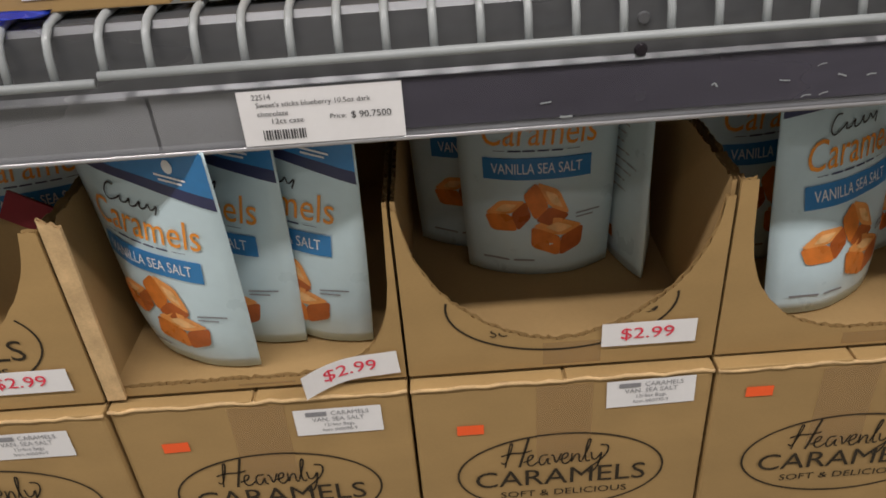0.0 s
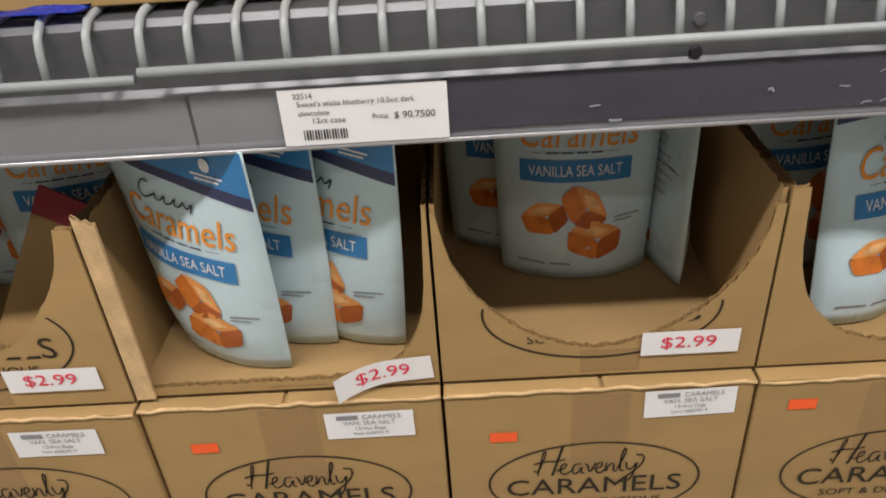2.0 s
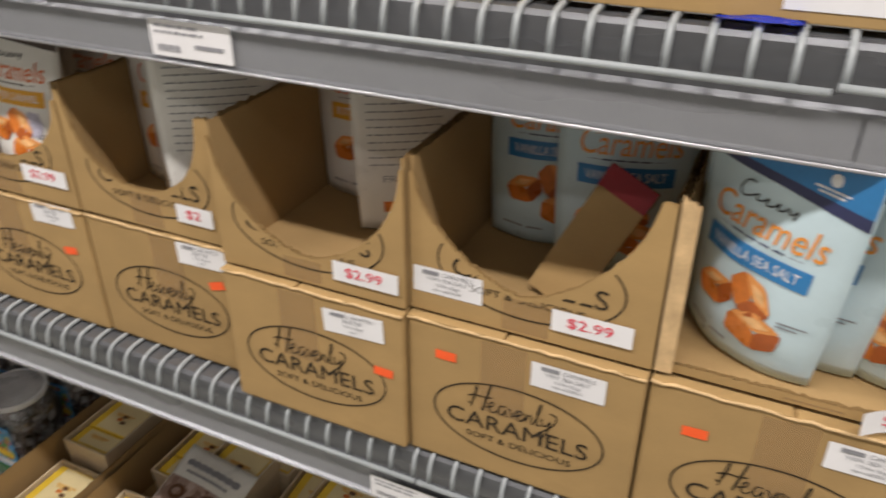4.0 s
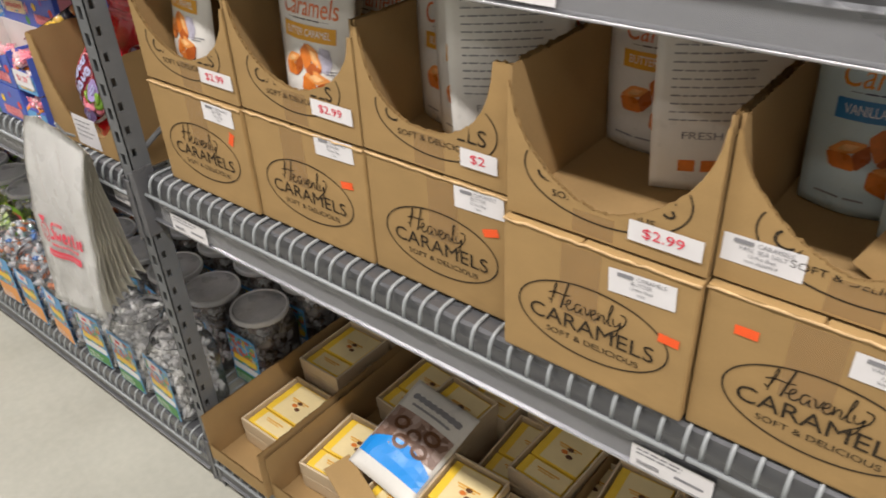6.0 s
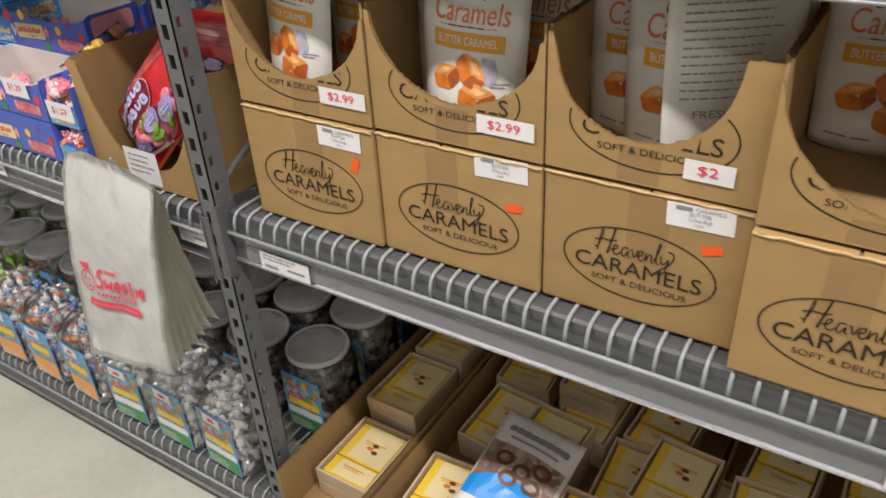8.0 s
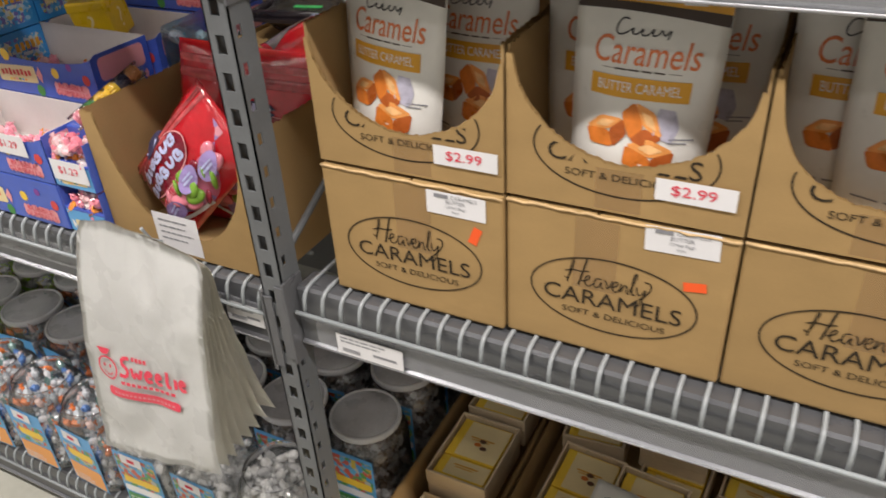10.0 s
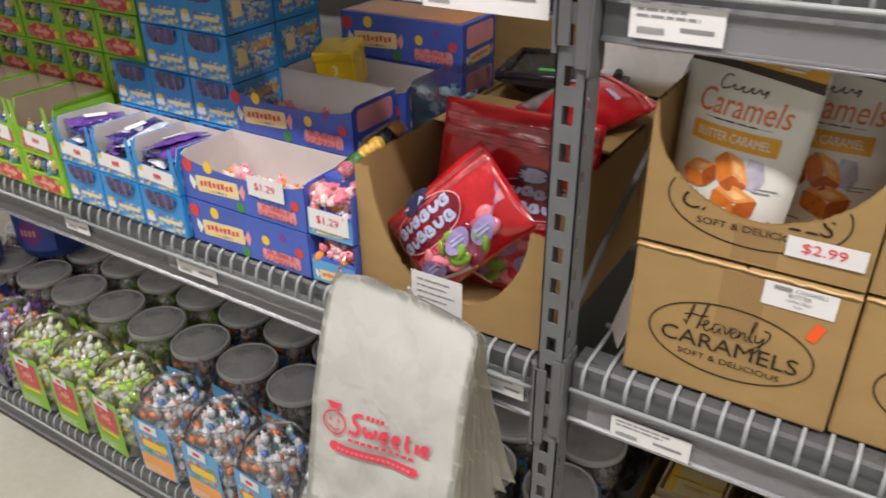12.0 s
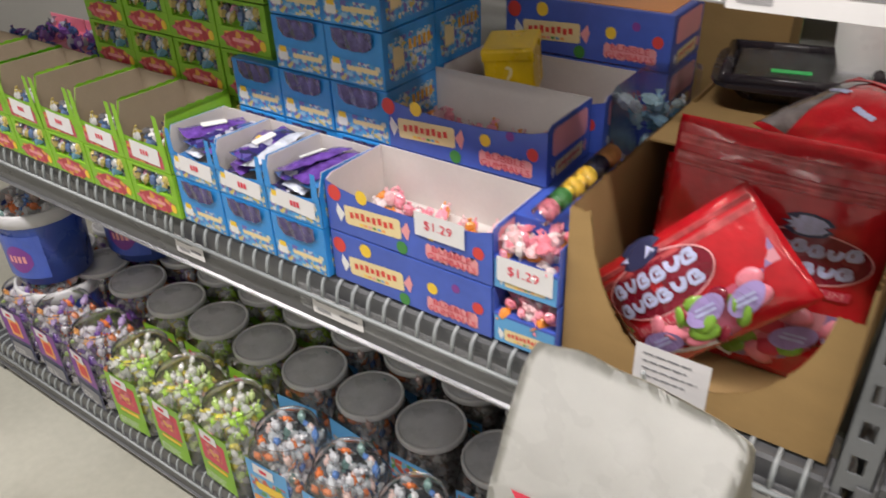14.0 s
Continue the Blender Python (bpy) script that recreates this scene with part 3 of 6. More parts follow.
def clear(name, tint, gloss, rough=0.12):
    """Thin clear plastic: see-through with a sheen."""
    m = bpy.data.materials.new(name)
    m.use_nodes = True
    n, l = m.node_tree.nodes, m.node_tree.links
    n.remove(n["Principled BSDF"])
    tr, gl, mx, fr, ad, no, bp = [n.new("ShaderNode" + k) for k in ("BsdfTransparent", "BsdfGlossy", "MixShader", "Fresnel", "Math", "TexNoise", "Bump")]
    tr.inputs["Color"].default_value = (*tint, 1)
    gl.inputs["Roughness"].default_value = rough
    fr.inputs["IOR"].default_value = 1.45
    ad.operation, ad.inputs[1].default_value = "ADD", gloss
    no.inputs["Scale"].default_value = 55
    bp.inputs["Strength"].default_value, bp.inputs["Distance"].default_value = 0.35, 0.004
    l.new(no.outputs["Fac"], bp.inputs["Height"]), l.new(bp.outputs[0], gl.inputs["Normal"])
    l.new(fr.outputs[0], ad.inputs[0]), l.new(ad.outputs[0], mx.inputs[0])
    l.new(tr.outputs[0], mx.inputs[1]), l.new(gl.outputs[0], mx.inputs[2])
    l.new(mx.outputs[0], n["Material Output"].inputs[0])
    return m


def candies(name, cols, rough=0.25, clear_coat=0.5):
    """Each piece its own colour out of cols."""
    m = bpy.data.materials.new(name)
    m.use_nodes = True
    n, l = m.node_tree.nodes, m.node_tree.links
    b = n["Principled BSDF"]
    g, r = n.new("ShaderNodeNewGeometry"), n.new("ShaderNodeValToRGB")
    r.color_ramp.interpolation = "CONSTANT"
    while len(r.color_ramp.elements) < len(cols):
        r.color_ramp.elements.new(0.5)
    for k, c in enumerate(cols):
        r.color_ramp.elements[k].position, r.color_ramp.elements[k].color = k / len(cols), (*c, 1)
    no, hs, mr = n.new("ShaderNodeTexNoise"), n.new("ShaderNodeHueSaturation"), n.new("ShaderNodeMapRange")
    no.inputs["Scale"].default_value = 90
    mr.inputs["To Min"].default_value, mr.inputs["To Max"].default_value = 0.6, 1.35
    l.new(no.outputs["Fac"], mr.inputs["Value"]), l.new(mr.outputs[0], hs.inputs["Value"])
    l.new(g.outputs["Random Per Island"], r.inputs[0]), l.new(r.outputs[0], hs.inputs["Color"])
    l.new(hs.outputs[0], b.inputs["Base Color"])
    b.inputs["Roughness"].default_value, b.inputs["Coat Weight"].default_value, b.inputs["Coat Roughness"].default_value = rough, clear_coat, 0.08
    return m


def artwork(name, cols, scale=60.0, rough=0.38):
    """Busy printed artwork: soft-edged patches of a few inks."""
    m = bpy.data.materials.new(name)
    m.use_nodes = True
    n, l = m.node_tree.nodes, m.node_tree.links
    co, vo, no, mi, r = [n.new("ShaderNode" + k) for k in ("TexCoord", "TexVoronoi", "TexNoise", "Mix", "ValToRGB")]
    vo.inputs["Scale"].default_value, no.inputs["Scale"].default_value, no.inputs["Detail"].default_value = scale, scale * 0.5, 3
    mi.data_type, mi.inputs[0].default_value = "RGBA", 0.012
    l.new(co.outputs["Object"], no.inputs["Vector"]), l.new(co.outputs["Object"], mi.inputs[6]), l.new(no.outputs["Color"], mi.inputs[7])
    l.new(mi.outputs[2], vo.inputs["Vector"])
    sp = n.new("ShaderNodeSeparateColor")
    l.new(vo.outputs["Color"], sp.inputs[0]), l.new(sp.outputs[0], r.inputs[0])
    r.color_ramp.interpolation = "CONSTANT"
    while len(r.color_ramp.elements) < len(cols):
        r.color_ramp.elements.new(0.5)
    for k, c in enumerate(cols):
        r.color_ramp.elements[k].position, r.color_ramp.elements[k].color = k / len(cols), (*c, 1)
    b = n["Principled BSDF"]
    l.new(r.outputs[0], b.inputs["Base Color"])
    b.inputs["Roughness"].default_value, b.inputs["Coat Weight"].default_value = rough, 0.2
    return m


M["art_sky"] = artwork("blue_comic_artwork", [(0.05, 0.30, 0.66), (0.10, 0.38, 0.72), (0.62, 0.62, 0.52), (0.05, 0.26, 0.60), (0.30, 0.52, 0.74), (0.16, 0.14, 0.46), (0.07, 0.33, 0.68), (0.60, 0.50, 0.16), (0.05, 0.30, 0.64), (0.55, 0.62, 0.70)], 150)
M["art_foil"] = artwork("crinkled_foil_artwork", [(0.04, 0.03, 0.15), (0.12, 0.05, 0.28), (0.03, 0.03, 0.08), (0.10, 0.08, 0.30), (0.05, 0.04, 0.20), (0.04, 0.10, 0.30), (0.50, 0.50, 0.60), (0.03, 0.03, 0.10)], 75, 0.12)
M["foil_blue"] = material("blue_foil_wrap", (0.05, 0.20, 0.50), 0.16, vary=0.5, scale=60, bump=0.8, clear=0.6)
M["foil_pale"] = material("pale_foil_wrap", (0.62, 0.66, 0.76), 0.2, vary=0.3, scale=60, bump=0.6, clear=0.5)
M["foil_violet"] = material("violet_foil_wrap", (0.14, 0.06, 0.34), 0.16, vary=0.5, scale=60, bump=0.8, clear=0.6)
M["art_choc"] = artwork("pretzel_picture_artwork", [(0.20, 0.12, 0.09), (0.34, 0.24, 0.20), (0.44, 0.34, 0.30), (0.26, 0.16, 0.12), (0.38, 0.28, 0.24)], 60)
M["art_red"] = artwork("red_fruit_artwork", [(0.55, 0.05, 0.07), (0.62, 0.10, 0.10), (0.45, 0.04, 0.06), (0.70, 0.35, 0.06), (0.58, 0.08, 0.16), (0.65, 0.16, 0.18)], 85)
M["art_label"] = artwork("bright_label_artwork", [(0.10, 0.30, 0.08), (0.55, 0.42, 0.06), (0.08, 0.30, 0.55), (0.55, 0.10, 0.06), (0.45, 0.45, 0.42), (0.12, 0.40, 0.60)], 80)
M["art_gum"] = artwork("gum_picture_artwork", [(0.62, 0.16, 0.26), (0.70, 0.30, 0.36), (0.45, 0.02, 0.05), (0.32, 0.22, 0.45), (0.25, 0.36, 0.06), (0.6, 0.12, 0.2)], 45)
M["clear"] = clear("clear_jar_plastic", (0.96, 0.965, 0.97), 0.17, 0.16)
M["film"] = clear("clear_shrink_film", (0.92, 0.92, 0.95), 0.03, 0.10)
M["lid"] = material("frosted_grey_lid", (0.86, 0.86, 0.88), 0.30, vary=0.14, scale=12, bump=0.05, alpha=0.62)
M["lid_rim"] = material("frosted_pale_lid_rim", (0.86, 0.86, 0.87), 0.34, vary=0.1, scale=20, bump=0.05, alpha=0.85)
M["c_window"] = candies("sweets_behind_film", [(0.10, 0.16, 0.30), (0.50, 0.12, 0.10), (0.16, 0.16, 0.18), (0.5, 0.4, 0.12), (0.12, 0.3, 0.42), (0.6, 0.6, 0.6), (0.08, 0.06, 0.10), (0.45, 0.2, 0.3)])
M["caramel_glint"] = material("pale_caramel_print", (0.86, 0.50, 0.22), 0.34, vary=0.2, scale=80, bump=0)
M["lilac_grey"] = material("faint_grey_print", (0.30, 0.30, 0.31), 0.5, bump=0)
M["c_multi"] = candies("mixed_wrapped_candy", [(0.58, 0.57, 0.61), (0.66, 0.18, 0.05), (0.48, 0.46, 0.52), (0.18, 0.09, 0.36), (0.64, 0.63, 0.68), (0.76, 0.36, 0.11), (0.44, 0.42, 0.50), (0.36, 0.54, 0.12), (0.34, 0.25, 0.46)])
M["c_green"] = candies("green_wrapped_candy", [(0.68, 0.68, 0.67), (0.42, 0.72, 0.05), (0.74, 0.74, 0.72), (0.78, 0.68, 0.12), (0.48, 0.66, 0.20), (0.74, 0.46, 0.40), (0.60, 0.72, 0.34), (0.54, 0.56, 0.54)])
M["c_blue"] = candies("blue_orange_wrapped_candy", [(0.62, 0.63, 0.66), (0.12, 0.24, 0.55), (0.52, 0.55, 0.58), (0.78, 0.22, 0.07), (0.48, 0.52, 0.54), (0.22, 0.36, 0.34), (0.70, 0.70, 0.72), (0.62, 0.46, 0.42), (0.40, 0.44, 0.48)])
M["c_white"] = candies("white_wrapped_candy", [(0.8, 0.8, 0.78), (0.7, 0.7, 0.69), (0.85, 0.84, 0.82), (0.6, 0.6, 0.6)])
M["c_dark"] = candies("brown_wrapped_candy", [(0.22, 0.18, 0.16), (0.40, 0.37, 0.36), (0.50, 0.48, 0.48), (0.16, 0.12, 0.11), (0.34, 0.26, 0.22), (0.55, 0.54, 0.54)])
M["c_pink"] = candies("pink_wrapped_candy", [(0.85, 0.25, 0.32), (0.8, 0.5, 0.52), (0.8, 0.7, 0.7), (0.85, 0.32, 0.4), (0.85, 0.3, 0.05)])
M["c_purple"] = candies("purple_foil_packs", [(0.08, 0.05, 0.25), (0.25, 0.1, 0.45), (0.05, 0.1, 0.35), (0.5, 0.5, 0.6), (0.06, 0.06, 0.1)], 0.22)
M["b_blue"] = material("royal_blue_card", (0.055, 0.11, 0.50), 0.38, vary=0.15, scale=10, fine=50, bump=0.12, clear=0.5)
M["b_sky"] = material("sky_blue_card", (0.03, 0.275, 0.70), 0.38, vary=0.15, scale=10, fine=50, bump=0.15, clear=0.5)
M["b_green"] = material("lime_green_card", (0.24, 0.50, 0.03), 0.4, vary=0.12, scale=10, bump=0.03, clear=0.1)
M["b_pink"] = material("pink_card", (0.65, 0.17, 0.25), 0.4, vary=0.12, scale=10, bump=0.03)
M["pale"] = material("pale_card_inside", (0.62, 0.58, 0.56), 0.6, vary=0.06, scale=12, bump=0.05)
M["greyboard"] = material("grey_board_inside", (0.30, 0.24, 0.17), 0.7, vary=0.08, scale=12, bump=0.05)
M["p_cream"] = material("cream_print", (0.80, 0.66, 0.36), 0.4, vary=0.06, bump=0)
M["p_pink"] = material("pink_print", (0.80, 0.34, 0.36), 0.4, vary=0.08, bump=0)
M["p_red"] = material("red_print", (0.68, 0.06, 0.05), 0.4, vary=0.08, bump=0)
M["p_yellow"] = material("yellow_print", (0.86, 0.58, 0.05), 0.4, vary=0.08, bump=0)
M["p_purple"] = material("purple_print", (0.22, 0.05, 0.30), 0.4, vary=0.08, bump=0)
M["p_green"] = material("green_print", (0.06, 0.26, 0.06), 0.4, vary=0.08, bump=0)
M["p_white"] = material("white_print", (0.80, 0.80, 0.80), 0.4, vary=0.05, bump=0)
M["p_crimson"] = material("crimson_print", (0.62, 0.05, 0.09), 0.4, vary=0.2, scale=40, bump=0)
M["p_orange"] = material("orange_print", (0.82, 0.36, 0.10), 0.4, vary=0.08, bump=0)
M["p_sky"] = material("sky_print", (0.12, 0.38, 0.70), 0.4, vary=0.08, bump=0)
M["red_film"] = material("glossy_red_film", (0.56, 0.010, 0.020), 0.15, vary=0.2, scale=26, fine=60, bump=1.6, clear=1.0)
M["g_pink"] = material("pink_gumball", (0.80, 0.25, 0.32), 0.3, vary=0.15, scale=40, bump=0.05, clear=0.4)
M["g_green"] = material("green_gumball", (0.22, 0.42, 0.05), 0.3, vary=0.15, scale=40, bump=0.05, clear=0.4)
M["g_purple"] = material("lilac_gumball", (0.40, 0.30, 0.62), 0.3, vary=0.15, scale=40, bump=0.05, clear=0.4)
M["bag_white"] = material("milky_plastic_bag", (0.95, 0.95, 0.935), 0.30, vary=0.03, scale=12, fine=60, bump=0.2, clear=0.2)


def let_through(m, share):
    """Adds light that passes through a thin sheet."""
    n, l = m.node_tree.nodes, m.node_tree.links
    tr, mx = n.new("ShaderNodeBsdfTranslucent"), n.new("ShaderNodeMixShader")
    tr.inputs[0].default_value, mx.inputs[0].default_value = (0.95, 0.95, 0.92, 1), share
    l.new(n["Principled BSDF"].outputs[0], mx.inputs[1]), l.new(tr.outputs[0], mx.inputs[2]), l.new(mx.outputs[0], n["Material Output"].inputs[0])


let_through(M["bag_white"], 0.12)
M["b_film"] = material("blue_plastic_film", (0.02, 0.06, 0.62), 0.22, vary=0.15, scale=30, bump=0.4, clear=0.5)
M["bag_edge"] = material("yellowed_plastic_bag", (0.78, 0.755, 0.68), 0.42, vary=0.06, scale=12, fine=60, bump=0.2)
M["coral"] = material("coral_red_print", (0.80, 0.05, 0.10), 0.45, vary=0.05, bump=0)
M["cream_film"] = material("cream_plastic_tray", (0.62, 0.50, 0.34), 0.35, vary=0.08, scale=16, bump=0.15, clear=0.3)
M["choc"] = material("chocolate_print", (0.12, 0.05, 0.02), 0.4, vary=0.3, scale=60, bump=0)
M["p_cyan"] = material("bright_blue_print", (0.01, 0.28, 0.80), 0.35, vary=0.06, bump=0)
M["black_pl"] = material("black_plastic_tray", (0.025, 0.02, 0.025), 0.25, bump=0.05)
M["neon"] = material("bright_green_label", (0.06, 0.62, 0.16), 0.35, bump=0)
M["cube_yellow"] = material("yellow_tin_cube", (0.72, 0.48, 0.01), 0.32, vary=0.1, scale=20, bump=0.05, clear=0.3)
M["tub_blue"] = material("blue_bucket_plastic", (0.04, 0.09, 0.42), 0.3, vary=0.08, bump=0.03, clear=0.2)
M["tub_white"] = material("white_bucket_rim", (0.62, 0.62, 0.64), 0.4, vary=0.05, bump=0.03)

# ---- caramel pouches ----
PW, PH = 0.172, 0.262


def pouch_skin(side, seed=0, fat=1.0):
    """The front (-1) or back (+1) skin of a stand-up pouch: u across, v up."""
    def at(u, v, d):
        e = min(1.0, abs(2 * u / PW))
        t = min(1.0, max(0.0, v / PH))
        deep = fat * (0.036 if side < 0 else 0.013) * (1 - t) ** 0.8 * (0.66 + 0.34 * min(1, t / 0.16))
        y = deep * (1 - e ** 2.2) + 0.0008
        y += 0.0016 * noise.noise(Vector((u * 22 + seed, v * 17, side))) * (1 - e ** 4) + 0.0030 * (1 - e ** 3) * noise.noise(Vector((u * 9, v * 8 + seed, 3.0 * side)))
        narrow = 1 - 0.09 * (1 - t) ** 2
        return Vector((u * narrow, side * (y + d), v + 0.003 * (e ** 2) * (1 - t) ** 6))
    return at


def sheet(at, u0, v0, u1, v1, n=8, m=3, lift=0.0009, lo=None, hi=None):
    """A printed field that follows the skin; lo and hi bend its edges."""
    bm = bmesh.new()
    vs = [[bm.verts.new((u0 + (u1 - u0) * i / n, (v0 + (lo(i / n) if lo else 0)) + ((v1 + (hi(i / n) if hi else 0)) - (v0 + (lo(i / n) if lo else 0))) * j / m, 0)) for i in range(n + 1)] for j in range(m + 1)]
    for j in range(m):
        for i in range(n):
            bm.faces.new((vs[j][i], vs[j][i + 1], vs[j + 1][i + 1], vs[j + 1][i]))
    return lay(bm, at, lift)


def cube_print(parent, at, u, v, s, turn, lift=0.0013):
    """A printed caramel: top, lit face and shaded face."""
    c, q = math.cos(turn), math.sin(turn)
    put = lambda p, r: (u + s * (p * c - r * q), v + s * (p * q + r * c))
    for mat, poly in (("caramel_lit", ((-1, 0.35), (0.15, 0.05), (1.0, 0.45), (-0.1, 0.8))), ("caramel", ((-1, 0.35), (-0.95, -0.45), (0.2, -0.8), (0.15, 0.05))), ("caramel_dark", ((0.15, 0.05), (0.2, -0.8), (1.0, -0.35), (1.0, 0.45)))):
        part("caramel_picture", plate(rounded([put(*p) for p in poly]), at, lift), mat, parent)
    part("caramel_picture", plate(rounded([put(*p) for p in ((-0.5, 0.36), (0.1, 0.2), (0.6, 0.42), (-0.05, 0.60))]), at, lift + 0.0004), "caramel_glint", parent)


def pouch(design, seed=0, fat=1.0):
    blue = design == "blue"
    bm = bmesh.new()
    n, m = 14, 18
    skins = []
    for side in (-1, 1):
        at = pouch_skin(side, seed, fat)
        skins.append([[bm.verts.new(at(PW * (i / n - 0.5), PH * j / m, 0)) for i in range(n + 1)] for j in range(m + 1)])
    for k, sk in enumerate(skins):
        for j in range(m):
            for i in range(n):
                q = (sk[j][i], sk[j][i + 1], sk[j + 1][i + 1], sk[j + 1][i])
                bm.faces.new(q if k == 0 else q[::-1])
    a, b = skins
    for i in range(n):
        bm.faces.new((a[0][i + 1], a[0][i], b[0][i], b[0][i + 1])), bm.faces.new((a[m][i], a[m][i + 1], b[m][i + 1], b[m][i]))
    for j in range(m):
        bm.faces.new((a[j][0], a[j + 1][0], b[j + 1][0], b[j][0])), bm.faces.new((a[j + 1][n], a[j][n], b[j][n], b[j + 1][n]))
    p = part("caramel_pouch", bm, "pouch_blue" if blue else "pouch_white", None, smooth=True)
    tagged(p, "pale blue stand-up pouch of caramels in open carton" if blue else "ivory and gold stand-up pouch of caramels in open carton", "candy pouch", "blue caramel pouches" if blue else "ivory caramel pouches")
    at = pouch_skin(-1, seed, fat)
    bk = pouch_skin(1, seed, fat)
    back_at = lambda u, v, d: bk(-u, v, d)
    w = PW
    part("top_band", sheet(at, -w * 0.495, 0.222, w * 0.495, PH - 0.001, 12, 3, 0.0007, lo=lambda s: 0.004 * math.sin(s * 3) - 0.006 * s), "blue" if blue else "gold", p)
    part("band_edge", sheet(at, -w * 0.495, 0.213, w * 0.495, 0.2225, 12, 2, 0.0008, lo=lambda s: 0.006 * math.sin(s * 3) - 0.010 * s, hi=lambda s: 0.004 * math.sin(s * 3) - 0.006 * s), "navy" if blue else "brown", p)
    part("band_emblem", plate(ellipse(0.046, 0.240, 0.0055, 0.0065, 12), at, 0.0016), "p_white", p)
    part("small_print", bars(at, [(0.030, 0.2290, 0.062, 0.2310), (0.034, 0.2250, 0.058, 0.2270)], 0.0016), "p_white", p)
    bm = bmesh.new()
    stroke(bm, [(-0.022, 0.206), (-0.030, 0.207), (-0.037, 0.195), (-0.033, 0.187), (-0.022, 0.192), (-0.015, 0.198), (-0.018, 0.190), (-0.010, 0.191), (-0.004, 0.199), (-0.007, 0.189), (0.002, 0.191), (0.008, 0.200), (0.005, 0.190), (0.013, 0.192), (0.016, 0.199), (0.019, 0.190), (0.027, 0.200), (0.023, 0.188)], 0.0017)
    part("script_mark", lay(bm, at, 0.0014), "black", p)
    part("lettering", letters("Caramels", 0.044, 0.0, 0.170, at, width=0.121, lift=0.0014, shear=0.16), "script" if blue else "script_red", p)
    part("small_print", bars(at, [(-0.048, 0.1507, -0.036, 0.1513), (-0.033, 0.1500, -0.019, 0.1518), (-0.017, 0.1500, -0.004, 0.1518), (-0.001, 0.1500, 0.011, 0.1518), (0.014, 0.1500, 0.026, 0.1518), (0.030, 0.1507, 0.044, 0.1513)], 0.0014), "navy" if blue else "brown", p)
    ban = part("flavour_banner", sheet(at, -0.060, 0.119, 0.057, 0.143, 10, 2, 0.0012), "blue" if blue else "gold", p)
    part("lettering", letters("VANILLA SEA SALT" if blue else "BUTTER CARAMEL", 0.0165, -0.002, 0.131, at, width=0.098, lift=0.0019), "p_white", ban)
    for u, v, s, t in ((-0.035, 0.077, 0.025, 0.30), (0.008, 0.090, 0.027, -0.85), (0.020, 0.052, 0.030, -0.10)):
        cube_print(p, at, u, v, s, t)
    if not blue:
        part("wrapper_picture", plate(rounded([(0.022, 0.078), (0.046, 0.072), (0.052, 0.090), (0.044, 0.112), (0.034, 0.104), (0.026, 0.114)]), at, 0.0011), "lilac", p)
    part("small_print", bars(at, [(0.042, 0.076, 0.070, 0.0778), (0.042, 0.0715, 0.062, 0.0733), (-0.066, 0.021, -0.036, 0.0235), (-0.030, 0.021, -0.006, 0.0235)], 0.0014), "grey_print", p)
    part("lettering", letters("FRESH", 0.014, -0.022, 0.076, back_at, width=0.052, lift=0.0012), "grey_print", p)
    part("back_print", bars(back_at, lines(3, -0.066, 0.066, 0.222, 0.0105, 13, 0.0020), 0.0012), "lilac_grey", p)
    part("back_panel_print", bars(back_at, [(-0.05, 0.028, -0.028, 0.044), (-0.02, 0.028, 0.0, 0.044), (0.008, 0.028, 0.026, 0.044)], 0.0013), "caramel", p)
    return p


BASE = UP_Z + 0.007
# design, x, y, yaw, lean back (degrees), roll
POUCHES = [
    ("white", -1.676, 0.640, -11, 4, 2), ("white", -1.576, 0.706, -6, 3, 0),
    ("white", -1.339, 0.640, 1, 4, 1), ("white", -1.392, 0.712, 4, 3, 0), ("white", -1.288, 0.735, -4, 3, 0),
    ("white", -1.106, 0.728, 5, 1, 0), ("white", -1.040, 0.692, 5, 1, 0), ("white", -1.000, 0.785, 3, 2, 0),
    ("white", -0.820, 0.812, 8, 1, 0), ("white", -0.714, 0.742, 214, -2, 0), ("white", -0.770, 0.890, 4, 1, 0),
    ("blue", -0.538, 0.794, 10, 1, 0), ("blue", -0.434, 0.752, 15, 2, 0),
    ("blue", -0.264, 0.634, -30, -8, 6), ("blue", -0.222, 0.668, -30, -6, 5), ("blue", -0.152, 0.662, -31, -7, 6),
    ("blue", 0.100, 0.745, -3, 1, 0), ("blue", 0.046, 0.812, -4, 0, 0), ("blue", 0.193, 0.772, 101, 1, 0),
    ("blue", 0.384, 0.652, 26, 4, 0), ("blue", 0.346, 0.745, 12, 2, 0), ("blue", 0.45, 0.74, 4, 2, 0),
    ("white", -0.984, 0.674, 216, -2, 0),
]
MODELS = {}
for k, (kind, x, y, yaw, leanb, rolled) in enumerate(POUCHES):
    key = (kind, k % 2)
    m = pose(x, y, BASE + 0.080 * abs(math.sin(math.radians(rolled))), -leanb, rolled, yaw)
    if key not in MODELS:
        MODELS[key] = pouch(kind, 5.0 * (k % 2), 1.0)
        MODELS[key].matrix_basis = m
    else:
        copy_thing(MODELS[key], m)

# ---- beam tags ----


